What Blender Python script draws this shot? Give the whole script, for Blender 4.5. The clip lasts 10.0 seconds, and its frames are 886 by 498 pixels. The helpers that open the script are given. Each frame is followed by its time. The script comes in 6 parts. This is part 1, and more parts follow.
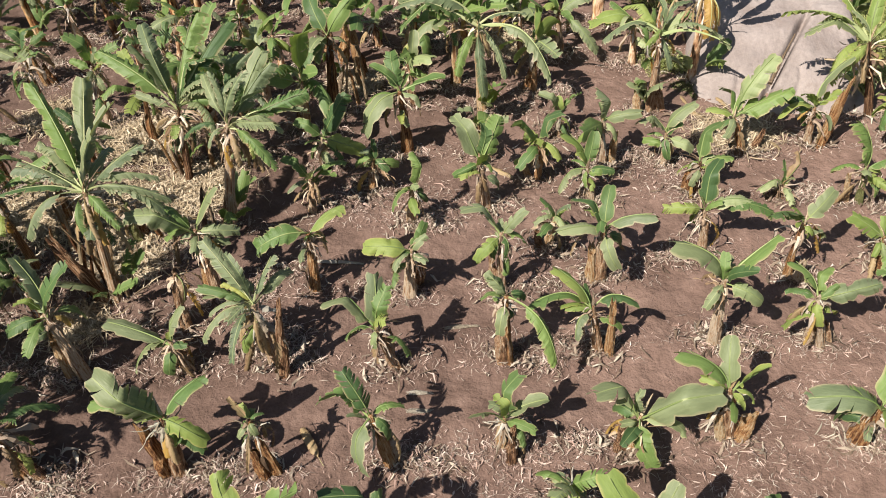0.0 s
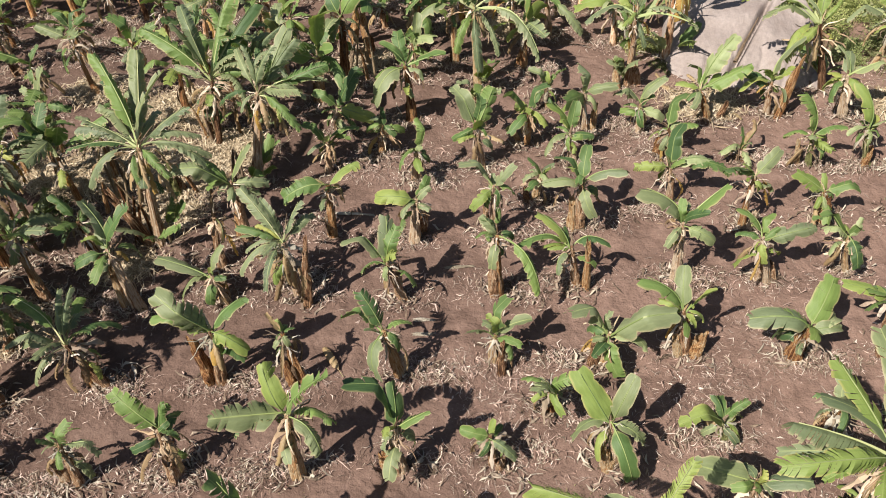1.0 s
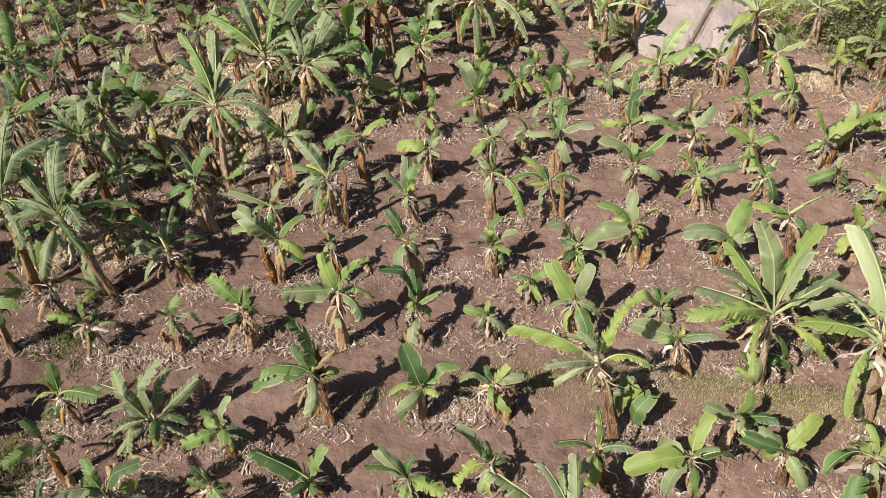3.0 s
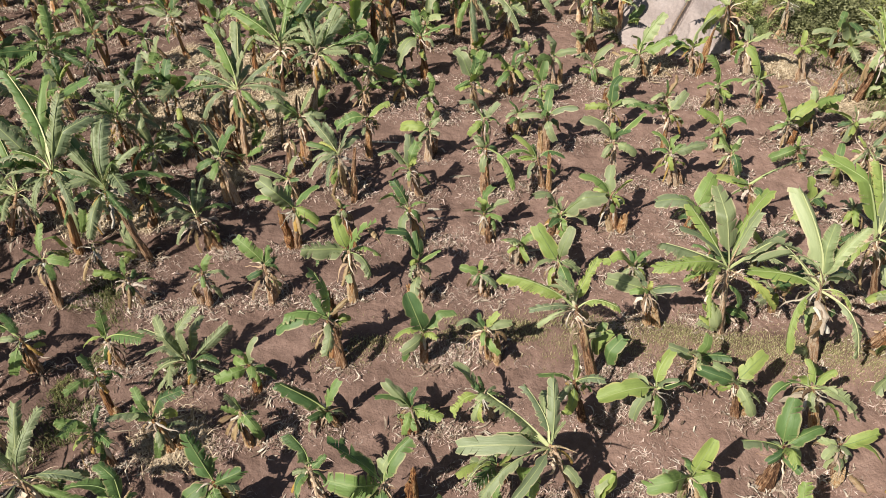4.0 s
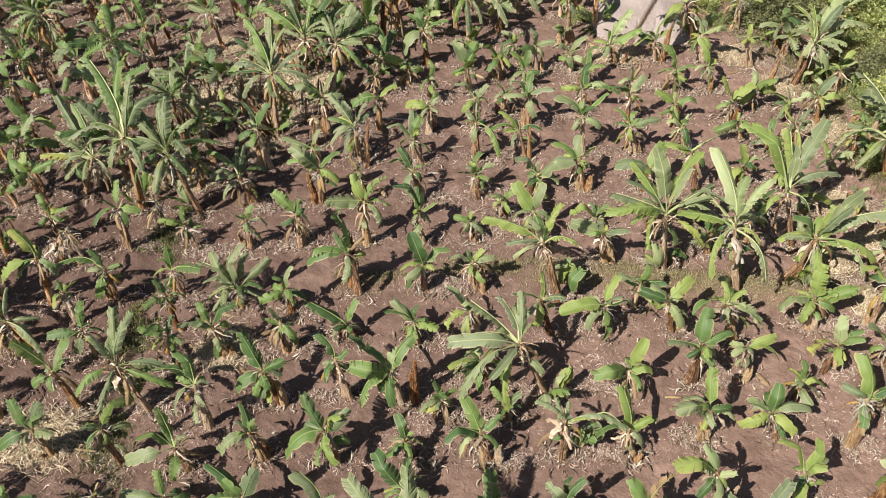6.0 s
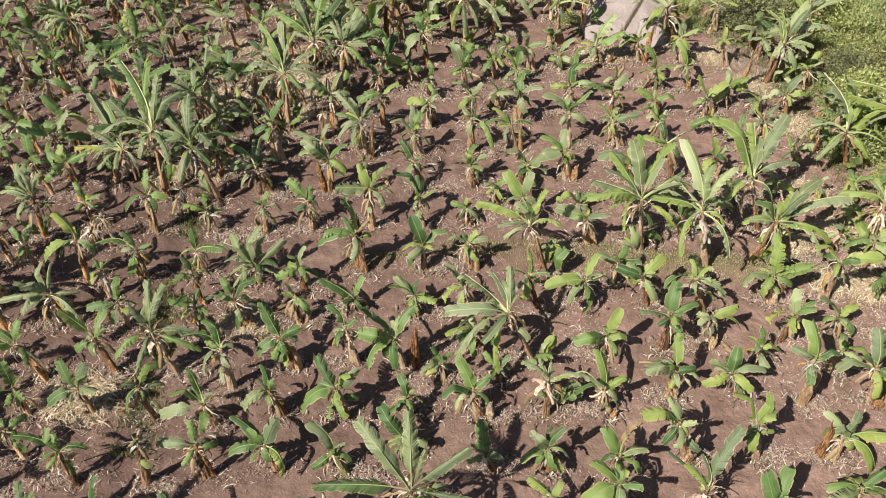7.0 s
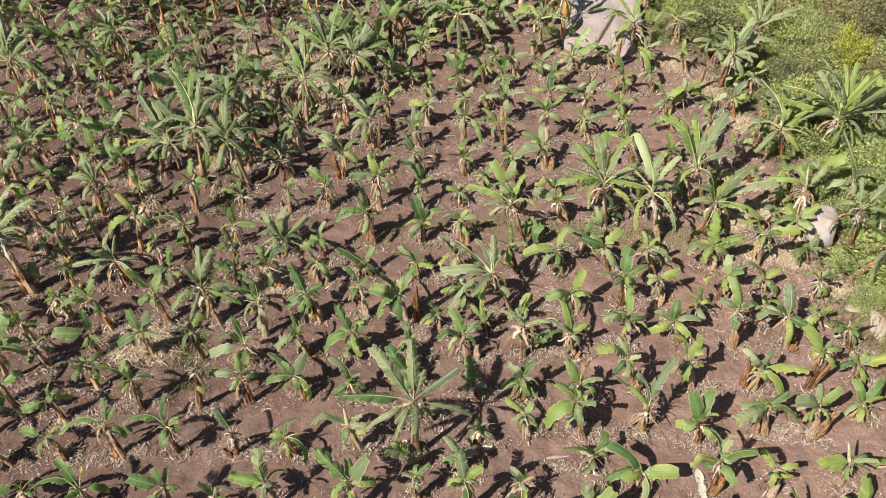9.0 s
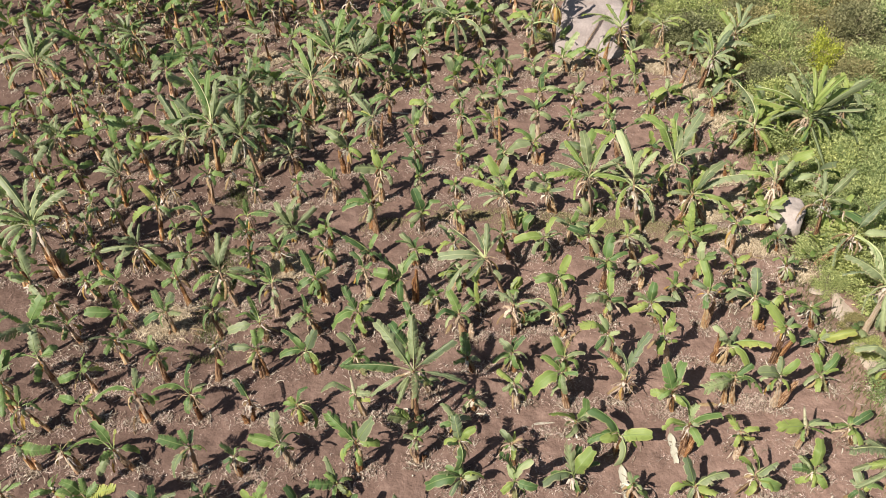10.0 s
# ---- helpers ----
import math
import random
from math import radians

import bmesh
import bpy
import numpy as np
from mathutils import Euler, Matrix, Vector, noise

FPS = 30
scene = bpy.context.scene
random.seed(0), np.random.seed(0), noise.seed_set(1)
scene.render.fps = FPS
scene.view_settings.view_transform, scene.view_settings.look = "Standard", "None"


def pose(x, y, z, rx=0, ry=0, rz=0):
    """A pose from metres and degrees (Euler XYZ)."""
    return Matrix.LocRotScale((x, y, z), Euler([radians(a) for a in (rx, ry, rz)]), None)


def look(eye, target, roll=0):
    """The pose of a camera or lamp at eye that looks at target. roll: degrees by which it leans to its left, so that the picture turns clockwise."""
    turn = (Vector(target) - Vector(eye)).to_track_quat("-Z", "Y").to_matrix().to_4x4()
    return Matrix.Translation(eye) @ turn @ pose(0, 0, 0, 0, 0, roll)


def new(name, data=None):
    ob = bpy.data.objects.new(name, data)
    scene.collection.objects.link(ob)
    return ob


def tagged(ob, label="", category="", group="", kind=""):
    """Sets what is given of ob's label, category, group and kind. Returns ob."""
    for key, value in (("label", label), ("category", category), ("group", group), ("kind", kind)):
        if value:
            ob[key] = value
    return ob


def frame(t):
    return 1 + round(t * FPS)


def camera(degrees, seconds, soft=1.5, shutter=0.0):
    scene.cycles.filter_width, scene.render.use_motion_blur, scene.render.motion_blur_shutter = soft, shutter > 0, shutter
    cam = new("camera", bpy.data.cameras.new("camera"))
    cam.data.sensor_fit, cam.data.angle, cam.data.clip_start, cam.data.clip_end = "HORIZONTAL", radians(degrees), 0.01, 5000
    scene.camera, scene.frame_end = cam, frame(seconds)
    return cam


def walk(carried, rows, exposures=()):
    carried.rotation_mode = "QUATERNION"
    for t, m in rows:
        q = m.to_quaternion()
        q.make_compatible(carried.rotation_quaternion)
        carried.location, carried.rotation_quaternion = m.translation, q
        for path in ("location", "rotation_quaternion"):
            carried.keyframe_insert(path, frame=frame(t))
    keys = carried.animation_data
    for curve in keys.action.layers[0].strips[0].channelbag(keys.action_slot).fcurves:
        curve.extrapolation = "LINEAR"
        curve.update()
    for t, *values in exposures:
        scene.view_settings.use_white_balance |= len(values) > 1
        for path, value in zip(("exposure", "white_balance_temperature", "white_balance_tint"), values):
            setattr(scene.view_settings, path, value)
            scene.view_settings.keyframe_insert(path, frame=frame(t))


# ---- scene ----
# ---- camera ----
cam = camera(57.0, 10.0, soft=1.0)
EXPOSURES = [(0.0, 0.90), (10.0, 0.90)]
PATH = [
    (0, (-0.001, 7.434, 10.945), (-0.086, 8.858, 9.543), -0.7),
    (0.5, (0.075, 6.302, 11.38), (-0.008, 7.721, 9.973), -0.6),
    (1, (0.057, 5.217, 11.964), (-0.021, 6.627, 10.548), -0.4),
    (1.5, (0.065, 4.156, 12.565), (-0.013, 5.561, 11.143), -0.4),
    (2, (0.07, 3.058, 13.117), (-0.011, 4.464, 11.697), -0.5),
    (2.5, (0.123, 2.012, 13.596), (0.036, 3.418, 12.176), -0.7),
    (4, (0.351, -1.201, 15.205), (0.264, 0.198, 13.778), -0.7),
    (4.5, (0.438, -2.248, 15.763), (0.349, -0.85, 14.335), -0.6),
    (5, (0.512, -3.293, 16.295), (0.422, -1.894, 14.869), -0.7),
    (5.5, (0.713, -4.298, 16.913), (0.614, -2.904, 15.482), -1.0),
    (7, (1.117, -7.379, 19.012), (1.012, -5.991, 17.575), -1.2),
    (7.5, (1.226, -8.483, 19.709), (1.121, -7.091, 18.277), -1.2),
    (8, (1.28, -9.508, 20.435), (1.178, -8.115, 19.004), -1.0),
    (8.5, (1.441, -10.645, 21.038), (1.335, -9.244, 19.615), -1.1),
    (9, (1.507, -11.682, 21.813), (1.405, -10.282, 20.388), -1.0),
    (9.5, (1.59, -12.714, 22.592), (1.491, -11.316, 21.165), -0.9),
    (10, (1.711, -13.783, 23.315), (1.611, -12.384, 21.889), -0.9),
]
walk(cam, [(t, look(eye, target, roll)) for t, eye, target, roll in PATH], EXPOSURES)

# ---- world, sun ----
SUN_AZ, SUN_EL = 225.0, 47.0
world = bpy.data.worlds.new("sky")
scene.world = world
world.use_nodes = True
wn = world.node_tree
wn.nodes.clear()
sky = wn.nodes.new("ShaderNodeTexSky")
sky.sky_type = "NISHITA"
sky.sun_disc = False
sky.sun_elevation = radians(SUN_EL)
sky.sun_rotation = radians(225)
sky.dust_density = 1.0
sky.air_density = 0.8
bg = wn.nodes.new("ShaderNodeBackground")
bg.inputs["Strength"].default_value = 0.055
wo = wn.nodes.new("ShaderNodeOutputWorld")
wn.links.new(sky.outputs[0], bg.inputs[0])
wn.links.new(bg.outputs[0], wo.inputs[0])

sun_data = bpy.data.lights.new("sun", "SUN")
sun_data.energy = 5.0
sun_data.angle = radians(0.55)
sun_data.color = (1.0, 0.92, 0.825)
sun = new("sun", sun_data)
ca, ce = math.cos(radians(SUN_AZ)), math.cos(radians(SUN_EL))
sa, se = math.sin(radians(SUN_AZ)), math.sin(radians(SUN_EL))
sun.matrix_world = look((60 * ca * ce, 60 * sa * ce, 60 * se), (0, 0, 0))


# ---- materials ----
class Mat:
    """A small builder for node materials."""

    def __init__(self, name, rough=0.7, spec=0.3):
        self.m = bpy.data.materials.new(name)
        self.m.use_nodes = True
        self.t = self.m.node_tree
        self.b = self.t.nodes["Principled BSDF"]
        self.out = self.t.nodes["Material Output"]
        self.b.inputs["Roughness"].default_value = rough
        self.b.inputs["Specular IOR Level"].default_value = spec

    def node(self, kind, **props):
        n = self.t.nodes.new(kind)
        for k, v in props.items():
            n.inputs[k].default_value = v
        return n

    def link(self, a, b):
        self.t.links.new(a, b)

    def coord(self, which="Object"):
        return self.t.nodes.new("ShaderNodeTexCoord").outputs[which]

    def world_pos(self):
        return self.t.nodes.new("ShaderNodeNewGeometry").outputs["Position"]

    def noise(self, vec, scale, detail=4.0, rough=0.6):
        n = self.node("ShaderNodeTexNoise", Scale=scale, Detail=detail, Roughness=rough)
        self.link(vec, n.inputs["Vector"])
        return n.outputs["Fac"]

    def ramp(self, fac, stops):
        r = self.t.nodes.new("ShaderNodeValToRGB")
        els = r.color_ramp.elements
        while len(els) < len(stops):
            els.new(0.5)
        for e, (p, c) in zip(els, stops):
            e.position = p
            e.color = (*c, 1)
        self.link(fac, r.inputs[0])
        return r.outputs[0]

    def mix(self, fac, a, b, blend="MIX"):
        n = self.t.nodes.new("ShaderNodeMix")
        n.data_type = "RGBA"
        n.blend_type = blend
        for sock, v in ((n.inputs[0], fac), (n.inputs[6], a), (n.inputs[7], b)):
            if isinstance(v, (int, float)):
                sock.default_value = v
            elif isinstance(v, tuple):
                sock.default_value = (*v, 1)
            else:
                self.link(v, sock)
        return n.outputs[2]

    def math(self, op, a, b=0.0, clamp=False):
        n = self.t.nodes.new("ShaderNodeMath")
        n.operation = op
        n.use_clamp = clamp
        for sock, v in ((n.inputs[0], a), (n.inputs[1], b)):
            if isinstance(v, (int, float)):
                sock.default_value = v
            else:
                self.link(v, sock)
        return n.outputs[0]

    def scaled(self, vec, s):
        n = self.t.nodes.new("ShaderNodeMapping")
        n.inputs["Scale"].default_value = s
        self.link(vec, n.inputs["Vector"])
        return n.outputs[0]

    def bump(self, height, strength, dist):
        n = self.node("ShaderNodeBump", Strength=strength, Distance=dist)
        self.link(height, n.inputs["Height"])
        self.link(n.outputs[0], self.b.inputs["Normal"])
        return n.outputs[0]

    def rand(self):
        return self.t.nodes.new("ShaderNodeObjectInfo").outputs["Random"]

    def island(self):
        return self.t.nodes.new("ShaderNodeNewGeometry").outputs["Random Per Island"]

    def color(self, c):
        self.link(c, self.b.inputs["Base Color"])

    def translucent(self, col, amount):
        tr = self.t.nodes.new("ShaderNodeBsdfTranslucent")
        self.link(col, tr.inputs["Color"])
        mx = self.t.nodes.new("ShaderNodeMixShader")
        mx.inputs[0].default_value = amount
        self.link(self.b.outputs[0], mx.inputs[1])
        self.link(tr.outputs[0], mx.inputs[2])
        self.link(mx.outputs[0], self.out.inputs["Surface"])


def soil_material():
    m = Mat("soil", 0.95, 0.1)
    p = m.world_pos()
    big = m.noise(p, 0.35, 5, 0.6)
    mid = m.noise(p, 2.2, 6, 0.65)
    fine = m.noise(p, 16.0, 6, 0.7)
    c = m.ramp(big, [(0.3, (0.131, 0.086, 0.068)), (0.7, (0.205, 0.138, 0.112))])
    c2 = m.ramp(mid, [(0.3, (0.084, 0.054, 0.042)), (0.52, (0.166, 0.110, 0.089)), (0.75, (0.252, 0.174, 0.142))])
    c = m.mix(0.6, c, c2)
    c = m.mix(0.4, c, m.ramp(fine, [(0.3, (0.40, 0.38, 0.37)), (0.7, (0.64, 0.63, 0.62))]), "OVERLAY")
    cr = m.node("ShaderNodeTexVoronoi", Scale=30.0)
    m.link(p, cr.inputs["Vector"])
    crumbs = m.math("LESS_THAN", cr.outputs["Distance"], 0.15)
    crumbs = m.math("MULTIPLY", crumbs, m.math("GREATER_THAN", mid, 0.55))
    c = m.mix(m.math("MULTIPLY", crumbs, 0.6), c, (0.40, 0.31, 0.24))
    # dry only sets a tone, paler towards the shrub side of the field
    px = m.t.nodes.new("ShaderNodeSeparateXYZ")
    m.link(p, px.inputs[0])
    dry = m.math("ADD", m.math("MULTIPLY", px.outputs[0], 0.038), m.math("MULTIPLY", big, 0.8), True)
    c = m.mix(1.0, c, m.ramp(dry, [(0.0, (0.66, 0.66, 0.66)), (1.0, (1.26, 1.26, 1.26))]), "MULTIPLY")
    m.color(c)
    clod = m.math("ADD", m.math("MULTIPLY", fine, 0.22), m.noise(p, 5.0, 5, 0.6))
    m.bump(clod, 0.8, 0.09)
    return m.m


def leaf_material(name, hues, edge, transl=0.24, rib_pale=0.32):
    """Banana blade: pale midrib zone, close side veins, dried margin."""
    m = Mat(name, 0.48, 0.32)
    uv = m.t.nodes.new("ShaderNodeSeparateXYZ")
    m.link(m.coord("UV"), uv.inputs[0])
    across = m.math("ABSOLUTE", m.math("SUBTRACT", m.math("MULTIPLY", uv.outputs[0], 2.0), 1.0))
    r = m.rand()
    base = m.ramp(r, [(i / (len(hues) - 1), h) for i, h in enumerate(hues)])
    p = m.coord("Object")
    blotch = m.noise(p, 5.0, 4, 0.6)
    base = m.mix(0.6, base, m.ramp(blotch, [(0.3, (0.40, 0.42, 0.38)), (0.7, (0.62, 0.62, 0.56))]), "OVERLAY")
    vein = m.t.nodes.new("ShaderNodeTexWave")
    vein.bands_direction = "Y"
    vein.inputs["Scale"].default_value = 34.0
    vein.inputs["Distortion"].default_value = 1.2
    m.link(m.coord("UV"), vein.inputs["Vector"])
    base = m.mix(m.math("MULTIPLY", vein.outputs["Fac"], 0.07), base, (0.16, 0.20, 0.07))
    ragged = m.math("ADD", across, m.math("MULTIPLY", m.math("SUBTRACT", m.noise(p, 9.0, 3), 0.5), 0.30))
    dry = m.ramp(ragged, [(0.83, (0, 0, 0)), (0.98, (1, 1, 1))])
    tip = m.ramp(m.math("ADD", uv.outputs[1], m.math("MULTIPLY", blotch, 0.14)), [(1.0, (0, 0, 0)), (1.07, (1, 1, 1))])
    rib = m.ramp(across, [(0.03, (1, 1, 1)), (0.08, (0, 0, 0))])
    base = m.mix(m.math("MULTIPLY", rib, rib_pale), base, (0.34, 0.38, 0.16))
    base = m.mix(m.math("MULTIPLY", dry, 0.7), base, edge)
    base = m.mix(m.math("MULTIPLY", tip, 0.7), base, edge)
    stalk = m.ramp(uv.outputs[1], [(0.14, (1, 1, 1)), (0.19, (0, 0, 0))])
    base = m.mix(m.math("MULTIPLY", stalk, 0.7), base, (0.30, 0.33, 0.14))
    m.color(base)
    m.bump(m.math("ADD", m.math("MULTIPLY", vein.outputs["Fac"], 0.25), m.math("MULTIPLY", blotch, 6.0)), 0.25, 0.012)
    m.translucent(m.mix(1.0, base, (1.3, 1.35, 0.75), "MULTIPLY"), transl)
    return m.m


def fibre_material(name, stops, spread=0.5, rough=0.85, grain=(3.4, 3.4, 1.3)):
    """Fibrous dry sheath: streaks along the length, blotches, colour by piece."""
    m = Mat(name, rough, 0.2)
    p = m.coord("Object")
    off = m.t.nodes.new("ShaderNodeVectorMath")
    m.link(p, off.inputs[0])
    r = m.rand()
    shift = m.t.nodes.new("ShaderNodeCombineXYZ")
    for k in range(3):
        m.link(m.math("MULTIPLY", r, 31.0 + 7 * k), shift.inputs[k])
    m.link(shift.outputs[0], off.inputs[1])
    q = off.outputs[0]
    streak = m.noise(m.scaled(q, grain), 1.6, 6, 0.7)
    patch = m.noise(m.scaled(q, (0.8, 0.8, 2.4)), 1.5, 4, 0.6)
    split = m.noise(m.scaled(q, (grain[0] * 3, grain[1] * 3, grain[2] * 0.7)), 1.6, 3, 0.6)
    f = m.math("ADD", m.math("MULTIPLY", m.math("SUBTRACT", streak, 0.5), 1.9), patch)
    f = m.math("ADD", f, m.math("MULTIPLY", m.math("SUBTRACT", split, 0.5), 1.1))
    f = m.math("ADD", f, m.math("MULTIPLY", m.math("SUBTRACT", r, 0.5), spread))
    m.color(m.ramp(f, stops))
    m.bump(m.math("ADD", streak, split), 0.9, 0.06)
    return m.m


def island_material(name, stops, rough=0.9, transl=0.0, scale=40.0):
    m = Mat(name, rough, 0.15)
    c = m.ramp(m.island(), stops)
    c = m.mix(1.0, c, m.ramp(m.rand(), [(0.0, (0.72, 0.82, 0.80)), (0.5, (1.0, 1.0, 1.0)), (1.0, (1.18, 1.12, 0.95))]), "MULTIPLY")
    n = m.noise(m.coord("Object"), scale, 3)
    c = m.mix(0.4, c, m.ramp(n, [(0.3, (0.38, 0.38, 0.38)), (0.7, (0.62, 0.62, 0.62))]), "OVERLAY")
    m.color(c)
    if transl:
        m.translucent(c, transl)
    return m.m


def rock_material(name, a, b, stain, relief=0.35):
    m = Mat(name, 0.9, 0.2)
    p = m.world_pos()
    big = m.noise(p, 0.9, 5, 0.6)
    fine = m.noise(p, 11.0, 6, 0.7)
    c = m.ramp(big, [(0.3, a), (0.7, b)])
    c = m.mix(0.5, c, m.ramp(fine, [(0.3, (0.36, 0.36, 0.36)), (0.7, (0.64, 0.64, 0.63))]), "OVERLAY")
    streak = m.noise(m.scaled(p, (1.6, 0.8, 1.0)), 1.3, 5, 0.65)
    c = m.mix(0.4, c, m.ramp(streak, [(0.32, (0.36, 0.35, 0.34)), (0.68, (0.60, 0.60, 0.60))]), "OVERLAY")
    low = m.noise(m.scaled(p, (1.0, 1.0, 0.3)), 1.7, 5, 0.7)
    c = m.mix(m.ramp(low, [(0.52, (0, 0, 0)), (0.72, (0.7, 0.7, 0.7))]), c, stain)
    m.color(c)
    m.bump(m.math("ADD", m.math("ADD", big, streak), m.math("MULTIPLY", fine, 0.35)), relief, 0.10)
    return m.m


SOIL = soil_material()
LEAF = leaf_material("banana_leaf", [(0.046, 0.088, 0.036), (0.090, 0.152, 0.050), (0.154, 0.222, 0.066), (0.070, 0.120, 0.048)], (0.36, 0.30, 0.16))
LEAF_BRIGHT = leaf_material("young_banana_leaf", [(0.165, 0.232, 0.066), (0.260, 0.312, 0.092)], (0.40, 0.35, 0.14), 0.32)
LEAF_GREY = leaf_material("mature_banana_leaf", [(0.102, 0.134, 0.078), (0.190, 0.222, 0.124), (0.158, 0.186, 0.094)], (0.38, 0.33, 0.20), 0.22, 0.7)
LEAF_YELLOW = leaf_material("yellowed_leaf", [(0.31, 0.315, 0.085), (0.22, 0.27, 0.076)], (0.36, 0.24, 0.10))
LEAF_DRY = leaf_material("dry_leaf", [(0.20, 0.13, 0.075), (0.32, 0.225, 0.13), (0.14, 0.085, 0.05)], (0.13, 0.08, 0.05), 0.12, 0.2)
LEAF_PALE = leaf_material("dusty_banana_leaf", [(0.200, 0.245, 0.120), (0.300, 0.340, 0.190), (0.245, 0.290, 0.140)], (0.42, 0.36, 0.22), 0.25, 0.6)
LEAF_OCHRE = leaf_material("ochre_leaf", [(0.42, 0.24, 0.06), (0.30, 0.20, 0.07)], (0.24, 0.13, 0.06), 0.25)
MIDRIB = Mat("midrib", 0.5, 0.35)
MIDRIB.color(MIDRIB.ramp(MIDRIB.rand(), [(0.0, (0.26, 0.32, 0.13)), (1.0, (0.44, 0.44, 0.24))]))
MIDRIB = MIDRIB.m
MIDRIB_GREEN = Mat("green_midrib", 0.5, 0.35)
MIDRIB_GREEN.color(MIDRIB_GREEN.ramp(MIDRIB_GREEN.rand(), [(0.0, (0.13, 0.19, 0.06)), (1.0, (0.27, 0.32, 0.12))]))
MIDRIB_GREEN = MIDRIB_GREEN.m
STEM = fibre_material("dry_sheath_stem", [(0.18, (0.080, 0.040, 0.022)), (0.34, (0.27, 0.138, 0.070)), (0.50, (0.45, 0.275, 0.155)), (0.76, (0.60, 0.49, 0.36))])
TUFT = island_material("dead_tuft", [(0.0, (0.13, 0.08, 0.05)), (0.35, (0.26, 0.185, 0.13)), (0.7, (0.42, 0.345, 0.28)), (1.0, (0.58, 0.52, 0.45))], 0.9, 0.1, 14.0)
STEM_ORANGE = fibre_material("orange_sheath_stem", [(0.16, (0.09, 0.036, 0.016)), (0.35, (0.30, 0.135, 0.055)), (0.54, (0.46, 0.265, 0.115)), (0.80, (0.58, 0.46, 0.30))])
STEM_GREEN = fibre_material("green_stem", [(0.25, (0.15, 0.16, 0.06)), (0.5, (0.27, 0.28, 0.11)), (0.8, (0.40, 0.38, 0.20))])
SHEATH = fibre_material("dead_sheath", [(0.2, (0.12, 0.075, 0.045)), (0.5, (0.30, 0.205, 0.13)), (0.8, (0.43, 0.335, 0.235))], 0.7, grain=(34.0, 34.0, 2.5))
PITH = fibre_material("cut_pith", [(0.2, (0.30, 0.20, 0.10)), (0.7, (0.52, 0.42, 0.28))])
PALE = fibre_material("bleached_stem", [(0.2, (0.36, 0.30, 0.22)), (0.6, (0.56, 0.50, 0.40)), (0.9, (0.70, 0.66, 0.58))])
SPEAR = fibre_material("rolled_leaf", [(0.2, (0.26, 0.26, 0.14)), (0.7, (0.44, 0.42, 0.28))])
LITTER = island_material("leaf_litter", [(0.0, (0.16, 0.10, 0.078)), (0.35, (0.28, 0.182, 0.150)), (0.70, (0.44, 0.318, 0.268)), (1.0, (0.66, 0.535, 0.465))])
MULCH = island_material("dead_leaf_mulch", [(0.0, (0.085, 0.055, 0.040)), (0.35, (0.22, 0.145, 0.108)), (0.7, (0.40, 0.295, 0.235)), (1.0, (0.58, 0.47, 0.39))], 0.9, 0.0, 18.0)
GRASS = island_material("weeds", [(0.0, (0.07, 0.10, 0.032)), (0.5, (0.13, 0.145, 0.056)), (1.0, (0.25, 0.22, 0.12))], 0.8, 0.25)
GRASS_DRY = island_material("dry_grass", [(0.0, (0.15, 0.165, 0.065)), (0.5, (0.28, 0.265, 0.14)), (1.0, (0.44, 0.385, 0.25))], 0.9, 0.15)
SHRUB = island_material("shrub_leaves", [(0.0, (0.17, 0.215, 0.085)), (0.5, (0.36, 0.415, 0.175)), (1.0, (0.56, 0.59, 0.27))], 0.7, 0.45)
SHRUB_DRY = island_material("dry_shrub_leaves", [(0.0, (0.15, 0.145, 0.070)), (0.5, (0.28, 0.265, 0.135)), (1.0, (0.42, 0.385, 0.21))], 0.8, 0.4)
VINE = island_material("vine_leaves", [(0.0, (0.22, 0.27, 0.05)), (0.5, (0.38, 0.43, 0.08)), (1.0, (0.54, 0.56, 0.12))], 0.7, 0.4)
BARK = fibre_material("bark", [(0.2, (0.06, 0.045, 0.03)), (0.7, (0.18, 0.14, 0.10))])
ROCK = rock_material("grey_rock", (0.225, 0.188, 0.174), (0.305, 0.265, 0.248), (0.18, 0.142, 0.124), 0.5)
ROCK_PALE = rock_material("pale_rock", (0.275, 0.232, 0.212), (0.350, 0.306, 0.282), (0.23, 0.188, 0.163), 0.4)
DUST = rock_material("trodden_dust", (0.30, 0.245, 0.195), (0.42, 0.35, 0.29), (0.24, 0.18, 0.14))
STRAW = island_material("straw", [(0.0, (0.22, 0.16, 0.10)), (0.5, (0.40, 0.315, 0.21)), (1.0, (0.61, 0.51, 0.38))])
LEAF_BLEACHED = leaf_material("bleached_leaf", [(0.40, 0.37, 0.32), (0.52, 0.49, 0.43)], (0.30, 0.25, 0.20), 0.15)


# ---- helpers for meshes ----
def mesh_from(name, verts, faces, material, smooth=True, uvs=None):
    me = bpy.data.meshes.new(name)
    me.from_pydata([tuple(v) for v in verts], [], faces)
    me.materials.append(material)
    if smooth:
        me.polygons.foreach_set("use_smooth", [True] * len(me.polygons))
    if uvs is not None:
        layer = me.uv_layers.new(name="UVMap")
        idx = np.empty(len(me.loops), dtype=np.int32)
        me.loops.foreach_get("vertex_index", idx)
        layer.data.foreach_set("uv", np.asarray(uvs, dtype=np.float32)[idx].ravel())
    me.update()
    return me


